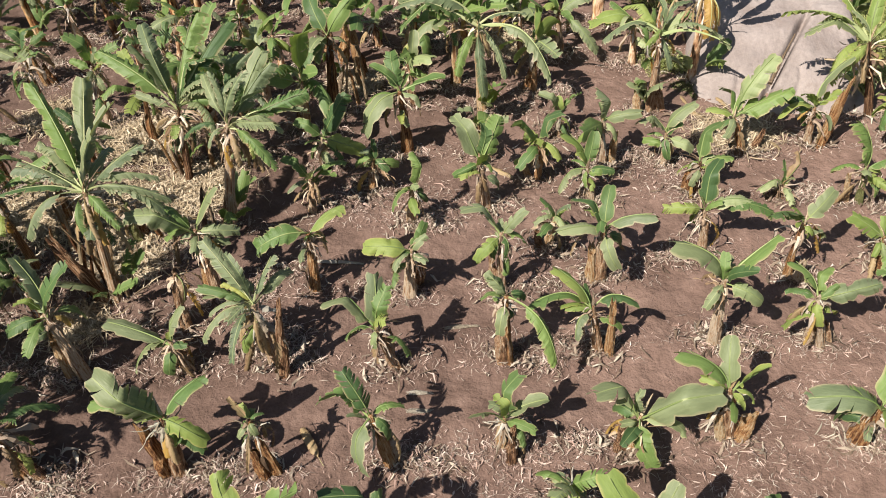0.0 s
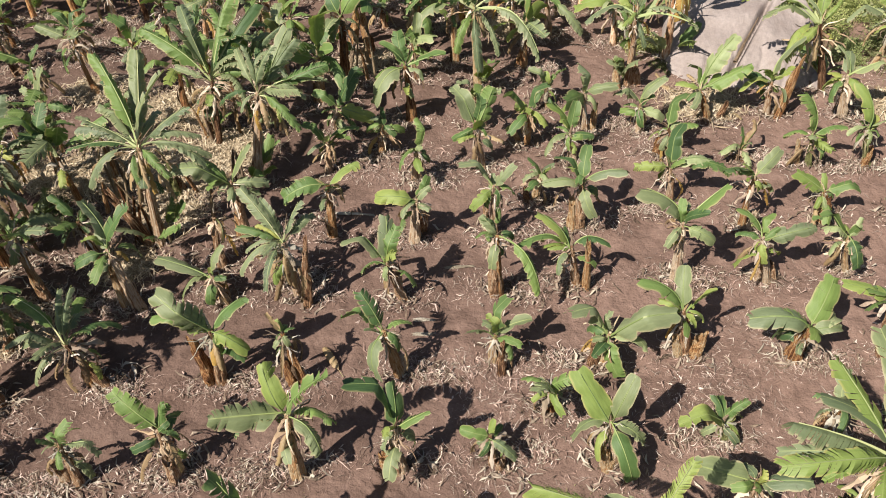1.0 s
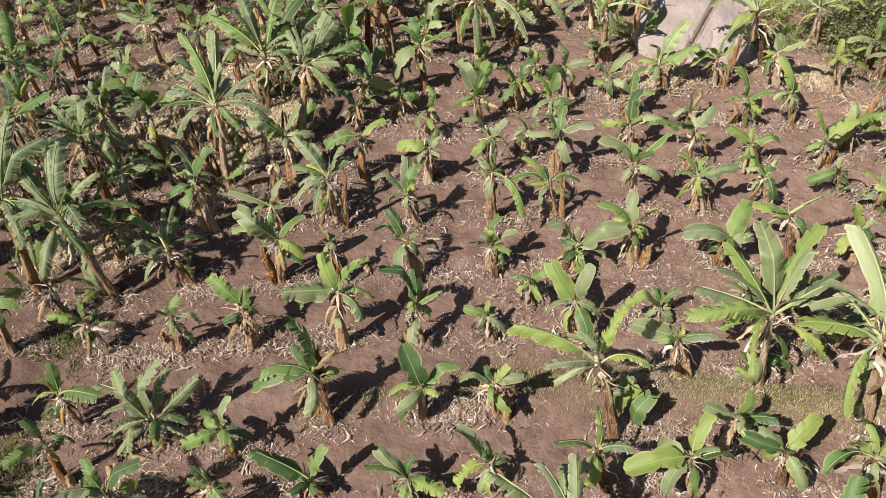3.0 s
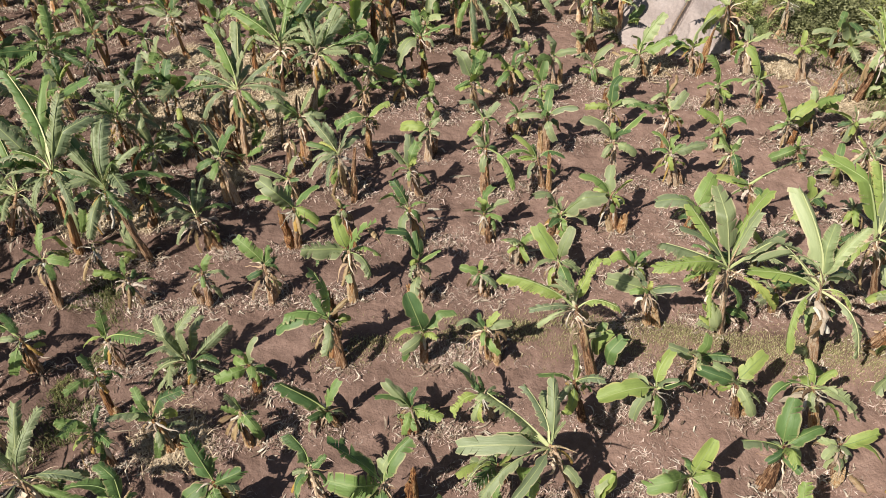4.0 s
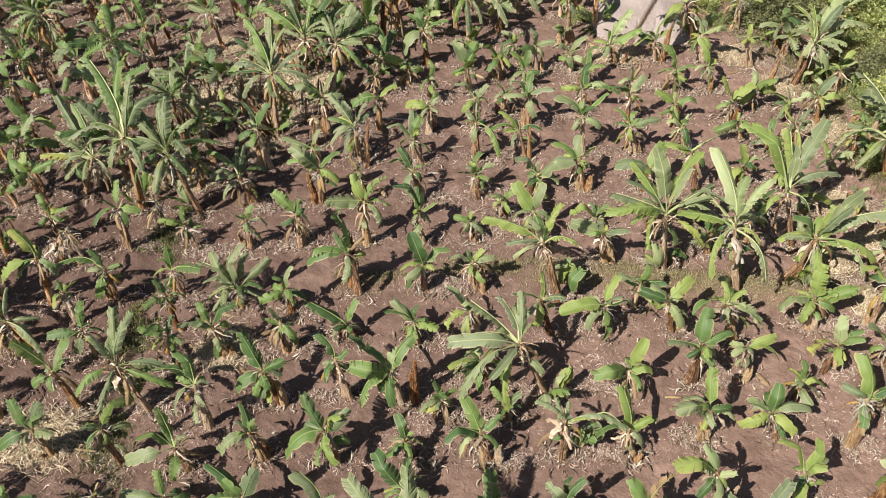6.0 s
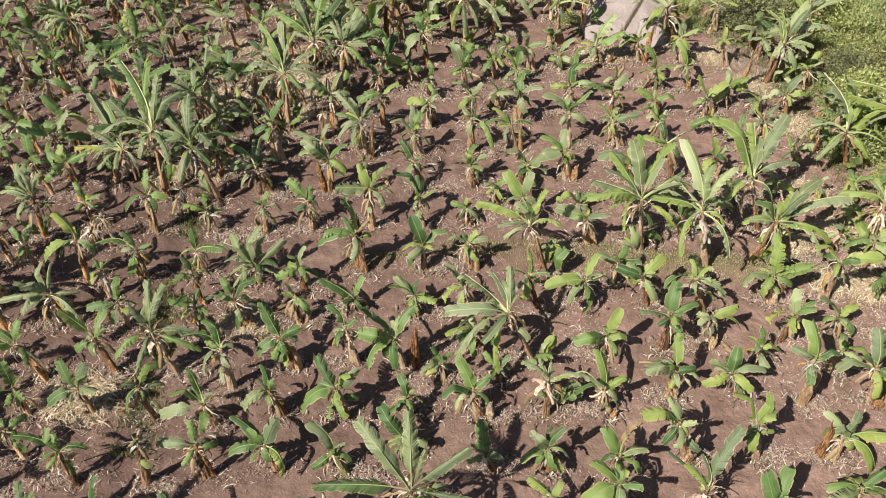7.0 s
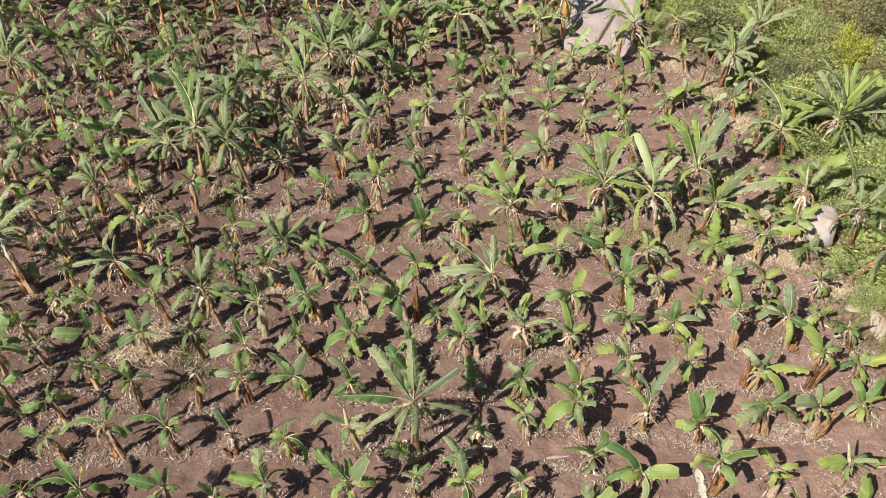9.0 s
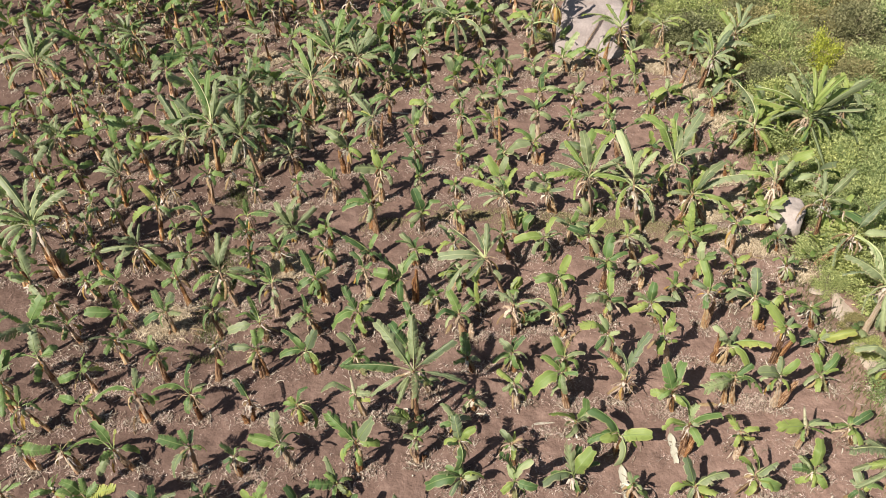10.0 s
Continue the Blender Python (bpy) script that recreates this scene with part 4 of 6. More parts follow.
plant(2.44, 12.32, -0.18, 1.10, [(133, 37, 1.07), (67, 41, 0.85), (-60, -42, 1.02, "d"), (-163, -13, 0.65, "d"), (-20, -22, 0.65, "d")])
plant(4.36, 12.85, -0.15, 0.49, [(180, 4, 0.93), (112, 43, 0.49), (39, 30, 0.50), (-31, -30, 0.43, "d")])
plant(10.04, 12.35, -0.71, 2.17, [(138, 35, 2.83), (96, 44, 1.95), (55, 38, 2.56), (17, 13, 1.66), (-148, -25, 1.27, "d"), (-44, -36, 1.29, "d"), (129, 39, 0.92), (67, 41, 1.31)])
plant(-18.98, 14.07, -0.10, 1.75, [(68, 41, 0.71), (-171, -5, 0.53)])
plant(-17.25, 14.36, -0.07, 1.28, [(-6, -10, 0.88, "y"), (135, 36, 0.51)])
plant(-12.16, 13.62, 0.83, 1.61, [(178, 5, 1.68, "y"), (-168, -8, 1.70), (156, 25, 1.37), (132, 38, 2.53), (115, 42, 1.95), (-157, -18, 1.50, "d"), (-34, -31, 0.92, "d"), (64, 40, 1.07)])
plant(-6.31, 13.40, -0.44, 1.15, [(151, 28, 1.47, "d"), (81, 44, 1.08), (-136, -33, 0.94, "d")], [(-0.34, 0.07, -0.02, 0.65)])
plant(-4.36, 13.62, 0.05, 1.39, [(172, 12, 0.97), (44, 33, 0.87), (152, 28, 1.05), (-17, -19, 0.74, "d"), (-174, -3, 0.31, "d")], [(-0.18, 0.04, -0.13, 1.04)])
plant(-2.91, 13.68, -0.19, 1.35, [(134, 38, 0.41, "b"), (128, 40, 0.26, "y")])
plant(-1.19, 13.91, -0.25, 1.21, [(169, 14, 0.84), (-99, -45, 0.84, "d"), (129, 39, 0.74), (19, 15, 0.52, "d")])
plant(0.46, 14.28, 0.01, 0.84, [(173, 11, 0.56), (71, 43, 0.73), (23, 19, 0.72), (130, 39, 0.44)], [(0.15, -0.24, -0.03, 0.70)])
plant(2.41, 14.32, 0.04, 0.81, [(159, 23, 0.88), (20, 16, 1.26), (-70, -44, 0.78, "d"), (85, 45, 0.43)], [(-0.13, -0.01, -0.04, 0.72)])
plant(3.98, 14.62, -0.29, 1.22, [(152, 28, 0.98), (94, 45, 0.81), (36, 29, 0.65), (-179, 2, 0.38), (-17, -19, 0.39, "d")], [(-0.13, -0.04, -0.16, 0.47), (0.11, -0.03, 0.06, 0.57)])
plant(5.94, 14.54, -0.02, 0.93, [(175, 8, 1.13), (57, 39, 1.07), (7, 4, 0.64, "d"), (157, 24, 0.59)], [(-0.07, 0.05, -0.03, 0.83)])
plant(-6.37, 15.25, -0.19, 1.57, [(126, 41, 1.04), (50, 36, 0.97), (-162, -14, 0.72, "d"), (170, 14, 0.54)], [(-0.28, 0.01, 0.01, 1.00)])
plant(-4.68, 15.50, -0.20, 0.75, [(168, 16, 1.12), (113, 44, 0.14, "y"), (-148, -26, 0.72, "d"), (71, 43, 0.61)])
plant(-3.34, 15.74, -0.15, 1.37, [(140, 35, 1.47), (63, 41, 1.00), (-152, -23, 1.10, "d"), (152, 28, 0.68, "y")], [(0.18, -0.25, 0.15, 1.61)])
plant(-1.27, 15.71, -0.30, 1.10, [(164, 19, 0.92), (86, 45, 0.85), (68, 43, 0.79), (-166, -11, 0.49, "d"), (-98, -45, 0.33, "d")], [(-0.15, 0.11, 0.04, 0.71)])
plant(0.57, 15.91, -0.11, 1.62, [(145, 32, 0.47), (-40, -35, 1.36, "d"), (-177, 0, 0.38)], [(-0.09, -0.00, -0.09, 1.16)])
plant(7.61, 14.76, -0.46, 1.59, [(22, 18, 1.39), (168, 15, 0.89), (-38, -33, 0.56, "d"), (172, 11, 0.55)])
plant(13.81, 15.68, -0.51, 1.58, [(170, 14, 1.51), (-167, -9, 2.17), (127, 39, 2.59), (-142, -29, 1.30, "d"), (-38, -33, 1.33, "d"), (-9, -12, 1.70), (93, 45, 1.52)])
plant(15.95, 15.78, -0.52, 2.12, [(121, 41, 3.30), (85, 44, 2.61), (46, 33, 2.81), (27, 21, 3.77), (161, 21, 3.44), (170, 13, 3.32), (-174, -2, 2.19), (24, 18, 2.19), (-5, -9, 2.28, "d"), (-27, -27, 1.64, "d"), (-46, -37, 1.40, "d"), (23, 18, 3.32), (174, 10, 2.74), (119, 42, 1.47), (67, 41, 3.00)])
plant(-19.89, 16.59, 0.11, 1.45, [(-131, -35, 0.74), (35, 27, 0.48)])
plant(-17.44, 16.26, 0.08, 1.76, [(121, 41, 0.66), (7, 3, 0.60, "d")])
plant(-10.35, 17.15, 0.36, 1.65, [(168, 14, 0.59), (35, 27, 0.61), (-143, -29, 0.49, "d")])
plant(-6.53, 17.05, 0.21, 2.49, [(120, 42, 2.08), (93, 45, 2.08), (64, 42, 1.71), (-176, 0, 1.34), (167, 16, 1.39), (31, 25, 1.44), (120, 42, 1.46), (141, 34, 1.29), (161, 21, 1.23), (-163, -13, 1.08, "bd"), (-86, -45, 0.81, "d"), (-66, -44, 0.92, "b")], [(-0.14, -0.05, -0.48, 1.30)])
plant(-4.74, 17.26, -0.03, 1.58, [(172, 11, 1.09), (58, 40, 0.88), (148, 31, 0.63)], [(-0.13, 0.09, 0.03, 0.71)])
plant(-2.97, 17.41, 0.08, 1.44, [(38, 30, 0.82), (-165, -12, 0.96, "d"), (172, 11, 0.55, "b"), (-4, -7, 0.29, "b")])
plant(-1.23, 17.30, 0.10, 1.21, [(58, 40, 0.59), (179, 4, 0.85, "d"), (-172, -5, 0.35, "d")], [(0.11, 0.35, 0.04, 0.76)])
plant(2.12, 16.22, -0.24, 1.06, [(143, 33, 0.91), (-179, 3, 1.09), (9, 6, 0.73), (-179, 2, 0.45), (-126, -38, 0.55, "d"), (109, 44, 0.45)], [(0.17, -0.05, -0.10, 1.11)])
plant(4.05, 16.43, -0.16, 1.61, [(156, 25, 1.04), (38, 30, 1.06), (-16, -19, 0.69, "d"), (100, 45, 0.51)])
plant(5.90, 16.51, -0.43, 1.22, [(137, 36, 0.71), (14, 11, 0.98), (-130, -36, 0.25, "d")], [(-0.20, 0.05, -0.08, 0.52), (0.11, 0.07, -0.19, 0.49)])
plant(7.53, 16.86, -0.30, 0.96, [(167, 16, 0.90), (54, 37, 0.46), (-66, -43, 0.69, "d"), (171, 12, 0.59)])
plant(9.56, 17.38, -0.36, 0.82, [(-162, -14, 0.87, "d"), (-3, -7, 0.68), (76, 43, 0.33)])
plant(10.26, 16.65, -0.17, 0.84, [(149, 29, 0.59), (-22, -23, 0.57, "d"), (72, 42, 0.65)])
plant(11.32, 16.69, -0.52, 1.27, [(41, 31, 0.82), (-153, -21, 0.63), (-80, -44, 1.48, "d"), (139, 35, 0.56)])
plant(16.88, 17.01, -0.53, 1.28, [(28, 22, 1.66), (-7, -11, 1.96, "d"), (-62, -42, 1.22, "d"), (-166, -10, 0.97), (132, 38, 0.76)])
plant(-19.92, 18.43, 0.05, 2.10, [(104, 44, 2.36), (158, 23, 1.41), (-178, 2, 1.93), (-149, -24, 1.80, "d"), (55, 37, 1.91), (37, 28, 1.84), (134, 37, 1.64)])
plant(-12.20, 18.65, -0.02, 1.39, [(123, 40, 0.76), (54, 37, 0.77), (104, 44, 0.82)])
plant(-6.52, 18.48, -0.02, 1.02, [(132, 39, 0.36, "b")])
plant(0.46, 17.63, -0.07, 1.38, [(160, 22, 0.84), (42, 33, 0.57), (-143, -29, 0.63, "d"), (-72, -45, 0.41, "d")])
plant(2.30, 17.92, -0.12, 1.31, [(-177, 0, 0.88), (82, 45, 0.79), (15, 12, 0.82), (-65, -43, 0.71, "d"), (147, 31, 0.84)], [(-0.18, -0.01, -0.09, 0.76)])
plant(4.23, 18.70, -0.14, 1.05, [(-178, 2, 0.75), (11, 7, 0.91), (71, 43, 1.03), (2, -1, 1.35, "d"), (115, 43, 0.29)])
plant(5.70, 18.14, -0.06, 1.34, [(41, 32, 0.74), (154, 27, 0.38), (-26, -27, 0.25, "d"), (177, 7, 0.79)])
plant(7.45, 18.47, -0.18, 0.77, [(160, 22, 0.82), (7, 3, 0.78), (93, 45, 0.45), (-74, -44, 0.43, "d")])
plant(9.29, 18.48, -0.11, 0.88, [(124, 40, 0.87), (34, 27, 0.91), (-152, -23, 0.20, "d")])
plant(11.41, 18.75, -0.20, 0.74, [(168, 14, 0.94), (98, 44, 0.54), (-126, -37, 0.62, "d"), (10, 7, 0.51)])
plant(12.30, 18.38, -0.29, 1.19, [(-179, 3, 0.65), (1, -2, 0.70), (53, 37, 0.78), (129, 39, 0.46)])
plant(-22.05, 19.31, 0.06, 1.38, [(122, 41, 0.75)])
plant(-17.62, 19.50, 0.15, 1.47, [(128, 39, 0.68), (7, 3, 0.66)])
plant(-10.70, 19.11, 0.09, 1.02, [(93, 45, 0.62), (46, 34, 0.88), (-177, 0, 0.89, "d"), (-129, -36, 0.49, "d")])
plant(-6.05, 20.28, 0.19, 1.91, [(121, 42, 1.98), (53, 38, 2.20), (45, 34, 1.44), (155, 26, 2.10), (76, 44, 2.12), (121, 42, 0.70, "y"), (168, 15, 0.93), (71, 43, 1.02)])
plant(-4.93, 19.02, 0.47, 2.47, [(49, 36, 1.53), (19, 16, 1.73), (10, 6, 1.67), (62, 41, 1.69), (63, 41, 0.94), (-142, -30, 0.56, "d"), (-33, -31, 0.79, "dy"), (80, 45, 0.99)])
plant(-3.36, 19.56, 0.06, 0.82, [(153, 27, 0.72), (21, 17, 0.81)])
plant(-1.33, 19.24, 0.08, 0.96, [(95, 45, 0.73), (-145, -28, 0.61, "d")])
plant(0.20, 19.77, -0.20, 1.16, [(132, 39, 1.10), (62, 41, 0.98), (85, 45, 0.79), (-159, -18, 0.60, "d"), (-23, -24, 0.33, "d")])
plant(2.32, 20.17, -0.20, 0.74, [(134, 38, 0.85), (79, 45, 0.68), (3, 0, 0.56), (-150, -24, 0.76, "d")])
plant(7.68, 20.26, -0.18, 0.84, [(111, 43, 0.95), (18, 14, 0.72), (-51, -39, 0.55, "d")], [(-0.25, 0.04, -0.17, 0.66)])
plant(-20.78, 21.14, 0.03, 1.39, [(155, 25, 0.71)])
plant(-15.73, 21.36, -0.26, 1.97, [(120, 42, 0.66), (-55, -40, 1.54, "d"), (5, 1, 1.13)])
plant(-11.93, 20.49, -0.22, 1.17, [(144, 32, 0.52), (57, 38, 0.61)])
plant(-10.74, 21.43, 0.18, 1.41, [(-74, -44, 0.48, "d"), (-176, -1, 1.10), (52, 37, 0.52)])
plant(-3.30, 20.86, 0.04, 0.86, [(51, 37, 0.99), (-173, -4, 0.35), (-9, -13, 0.91), (162, 20, 0.66)])
plant(-1.60, 21.48, -0.10, 1.55, [(109, 44, 0.88), (154, 27, 0.75), (15, 11, 1.01), (-139, -32, 1.15, "d"), (-21, -23, 0.53)])
plant(3.91, 21.34, -0.08, 0.77, [(171, 12, 0.73), (-18, -20, 0.66), (40, 31, 0.77)])
plant(4.37, 20.47, -0.01, 0.78, [(57, 39, 0.94), (13, 9, 0.72), (-153, -22, 0.31, "d")])
plant(6.16, 20.33, -0.11, 0.38, [(92, 45, 0.51), (-169, -8, 0.58), (22, 18, 0.25), (57, 39, 0.76, "b")])
plant(9.06, 20.32, -0.44, 1.09, [(117, 42, 0.98), (18, 14, 0.55), (-159, -17, 0.49), (-73, -44, 0.41, "d")])
plant(10.93, 20.37, 0.17, 1.29, [(48, 34, 0.41, "b")])
plant(11.96, 20.68, 0.31, 1.89, [(136, 36, 1.55), (104, 44, 1.52), (23, 18, 1.11), (2, -2, 1.18), (-54, -40, 1.22, "d"), (52, 36, 1.60), (129, 39, 0.87)])
plant(12.85, 21.45, -0.32, 1.71, [(136, 36, 1.49), (12, 8, 2.02), (-80, -44, 1.41, "d"), (173, 11, 1.09), (54, 37, 1.64)], [(-0.47, -0.56, -0.12, 0.91)])
plant(-19.51, 22.54, -0.07, 1.24, [(173, 10, 0.60), (31, 24, 0.73)])
plant(-17.80, 22.88, -0.16, 1.08, [(128, 39, 0.66), (-13, -16, 0.79)])
plant(-14.21, 21.76, -0.08, 1.25, [(-110, -42, 1.21, "d"), (168, 15, 0.68), (63, 40, 0.69)])
plant(-12.32, 21.81, -0.14, 1.24, [(115, 43, 1.17), (-170, -7, 0.90, "d"), (-97, -44, 0.65, "d"), (44, 33, 0.52)])
plant(1.74, 22.32, -0.05, 0.53, [(39, 31, 0.63), (154, 27, 0.63), (-134, -35, 0.58, "d"), (107, 45, 0.34)])
plant(5.66, 21.90, -0.36, 0.90, [(53, 38, 1.30), (22, 18, 1.19), (171, 12, 0.62), (-6, -9, 0.55, "d"), (59, 40, 0.85)], [(0.23, 0.07, 0.14, 0.41)])
plant(7.19, 22.23, -0.16, 0.92, [(52, 37, 1.11), (-170, -6, 0.87), (23, 19, 0.78)], [(0.18, -0.16, 0.10, 1.52)])
plant(8.97, 22.15, -0.29, 1.23, [(120, 42, 0.78), (1, -2, 1.06)])
plant(10.75, 21.97, -0.38, 1.21, [(93, 45, 0.50), (-6, -10, 0.88), (174, 10, 0.48)])
plant(-23.22, 24.36, 0.05, 1.36, [(-156, -19, 0.51), (41, 30, 1.11)])
plant(-21.29, 24.44, 0.00, 1.26, [(153, 27, 0.71), (11, 7, 0.83)])
plant(-14.38, 23.14, 0.02, 1.13, [(165, 18, 0.59), (13, 9, 0.62)])
plant(-12.73, 24.38, -0.08, 1.04, [(145, 32, 0.59), (32, 25, 0.71)])
plant(-10.48, 23.80, -0.12, 1.03, [(-172, -4, 1.03), (35, 27, 0.52), (150, 29, 0.63)])
plant(-3.46, 23.20, 0.07, 1.85, [(-130, -37, 1.14, "d"), (-120, -40, 0.67, "d"), (127, 40, 0.98), (44, 33, 0.98), (58, 40, 0.57, "b")], [(-0.03, 1.91, 0.14, 0.94)])
plant(0.03, 23.17, -0.18, 2.21, [(-121, -40, 1.29, "d"), (-82, -45, 1.78, "d"), (-49, -39, 1.48, "d"), (-24, -25, 2.19, "d"), (-172, -4, 1.87), (175, 8, 2.02), (12, 9, 1.17), (-60, -42, 0.87, "b")])
plant(3.87, 23.32, -0.13, 2.03, [(-3, -6, 1.73), (-65, -43, 0.94, "d"), (-172, -5, 1.43, "d"), (166, 17, 0.76), (96, 45, 0.90), (39, 31, 1.08)], [(-0.27, -0.12, -0.15, 0.76), (0.26, 0.01, -0.30, 0.98)])
plant(8.77, 23.26, -0.62, 1.90, [(173, 10, 2.21), (179, 4, 1.68), (40, 31, 0.89), (136, 37, 0.86), (79, 45, 1.39), (132, 39, 1.44)])
plant(14.25, 23.46, -0.34, 1.60, [(40, 30, 1.22), (17, 12, 2.15), (-136, -32, 0.93), (136, 36, 1.50)])
plant(-19.61, 24.51, -0.22, 1.23, [(-143, -28, 1.07, "d"), (62, 40, 0.69)])
plant(-1.69, 25.12, 0.04, 1.12, [(128, 40, 1.06), (41, 32, 0.91)])
plant(1.91, 25.63, -0.11, 1.21, [(140, 35, 0.68), (24, 20, 0.85), (-32, -31, 1.35, "d")])
plant(3.67, 25.32, -0.11, 1.19, [(153, 28, 0.74), (-175, -2, 1.10, "d")])
plant(10.70, 24.50, -0.21, 1.41, [(36, 28, 0.68), (-176, 0, 1.41), (4, 1, 1.50), (145, 32, 0.86)], [(-0.26, -0.01, 0.16, 0.81)])
plant(14.55, 24.70, -0.10, 1.13, [(17, 13, 1.97), (89, 44, 1.40), (59, 39, 1.62), (-147, -25, 1.04, "d"), (155, 25, 1.46)])



def wild_plant(x, y, size):
    """A plant of the crowded back rows, with leaves all round."""
    n = rng.randint(3, 5) if size < 1.5 else rng.randint(6, 8)
    start = rng.uniform(0, 360)
    leaves = []
    for i in range(n):
        rise = rng.uniform(25, 65) if i % 2 else rng.uniform(-25, 30)
        ln = size * rng.uniform(0.6, 0.95)
        leaves.append((start + i * 360 / n + rng.uniform(-20, 20), rise, ln, "d" if rise < 0 else ""))
    plant(x, y, rng.uniform(-0.2, 0.1), size * rng.uniform(0.95, 1.2) if x > -7 else 0.75 + size * rng.uniform(0.55, 0.8), leaves, (), 1)


def clear_of(x, y, gap):
    return all((x - b[0]) ** 2 + (y - b[1]) ** 2 > gap * gap for b in BASES)


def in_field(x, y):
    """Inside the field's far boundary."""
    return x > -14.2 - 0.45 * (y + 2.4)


# back rows behind the field and the crowded far side
for gy in np.arange(25.8, 31.5, 1.75):
    for gx in np.arange(-33.0, 4.2, 1.8):
        px, py = gx + rng.uniform(-0.4, 0.4), gy + rng.uniform(-0.4, 0.4)
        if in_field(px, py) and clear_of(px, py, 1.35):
            wild_plant(px, py, rng.choice((1.0, 1.3, 1.6, 2.0)))
for gy in np.arange(1.0, 25.5, 1.8):
    for gx in np.arange(-30.0, -10.5, 1.8):
        px, py = gx + rng.uniform(-0.3, 0.3), gy + rng.uniform(-0.3, 0.3)
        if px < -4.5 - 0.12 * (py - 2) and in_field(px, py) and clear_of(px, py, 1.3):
            wild_plant(px, py, rng.choice((0.9, 1.0, 1.2, 1.5)))
for wx_, wy_, ws_ in ((-2.9, 24.3, 1.6), (-1.6, 26.0, 1.8), (0.3, 26.6, 1.7), (2.2, 25.4, 1.6), (-3.9, 22.2, 1.4), (-0.6, 24.2, 1.5), (1.2, 24.0, 1.2), (3.0, 27.2, 1.7)):
    if clear_of(wx_, wy_, 0.6):
        wild_plant(wx_, wy_, ws_)
# younger plants that close the gaps of the crowded side
for gy in np.arange(13.0, 26.5, 1.15):
    for gx in np.arange(-20.0, 4.0, 1.15):
        px, py = gx + rng.uniform(-0.3, 0.3), gy + rng.uniform(-0.3, 0.3)
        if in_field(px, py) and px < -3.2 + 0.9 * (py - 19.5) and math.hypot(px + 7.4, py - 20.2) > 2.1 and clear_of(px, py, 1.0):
            wild_plant(px, py, rng.choice((0.75, 0.95, 1.2, 1.6)))
# low plants in the open gaps of the rows
for gy in np.arange(-2.6, 23.0, 0.45):
    for gx in np.arange(-14.0, 13.6, 0.45):
        px, py = gx + rng.uniform(-0.2, 0.2), gy + rng.uniform(-0.2, 0.2)
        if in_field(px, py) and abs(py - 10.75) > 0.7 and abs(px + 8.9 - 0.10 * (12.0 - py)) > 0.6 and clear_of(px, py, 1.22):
            wild_plant(px, py, rng.uniform(0.62, 0.95))
for _ in range(34):
    # bare dry stems left standing among the plants of the crowded side
    px, py = rng.uniform(-20, -3), rng.uniform(8, 27)
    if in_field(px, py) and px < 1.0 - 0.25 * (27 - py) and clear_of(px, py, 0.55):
        plant(px, py, rng.uniform(-0.25, 0.15), rng.uniform(0.8, 1.5), [(rng.uniform(0, 360), -35, 0.5, "bd")])


plant(5.0, 24.7, -0.1, 2.35, [(40, 30, 1.6), (95, 25, 1.5), (10, 15, 1.4), (150, 40, 1.3), (-80, -50, 1.3, "od"), (-60, -60, 1.3, "od"), (200, -30, 1.2, "bd"), (65, 55, 1.2)])
plant(4.25, 25.9, 0.1, 2.5, [(20, 35, 1.9), (60, 50, 1.7), (-10, 10, 1.6), (110, 45, 1.6), (170, 30, 1.5), (-60, -10, 1.4, "d"), (0, 60, 1.5)])
plant(9.3, 27.3, -0.1, 2.2, [(200, 20, 1.8), (150, 45, 1.7), (250, 5, 1.6, "d"), (90, 50, 1.5), (20, 30, 1.6), (320, 10, 1.4, "d")])


# the tall bright clump in the shrubs
for tx_, ty_ in ((17.2, 16.9), (15.4, 17.0)):
    plant(tx_, ty_, rng.uniform(-0.2, 0.2), rng.uniform(1.5, 2.1), [(k * 51 + rng.uniform(-15, 15), rng.uniform(5, 60), rng.uniform(1.2, 1.75)) for k in range(8)])


# plants crowding the shrubs at the side of the field
for ex_, ey_, es_ in ((15.9, 10.6, 1.2), (12.5, 18.9, 1.3), (11.3, 18.2, 1.0), (12.7, 16.5, 1.4), (11.6, 14.8, 1.1), (12.9, 14.1, 1.2), (11.0, 22.2, 0.9), (12.4, 21.0, 1.1), (13.3, 12.6, 1.1), (13.6, 17.2, 1.5), (12.2, 12.0, 1.0), (14.2, 13.3, 1.3), (13.0, 10.8, 1.1), (14.4, 16.6, 1.4), (14.0, 18.6, 1.2), (13.4, 20.2, 1.1), (12.0, 23.4, 1.0), (13.3, 22.4, 1.2), (15.3, 12.4, 1.4)):
    if clear_of(ex_, ey_, 0.7):
        wild_plant(ex_, ey_, es_)


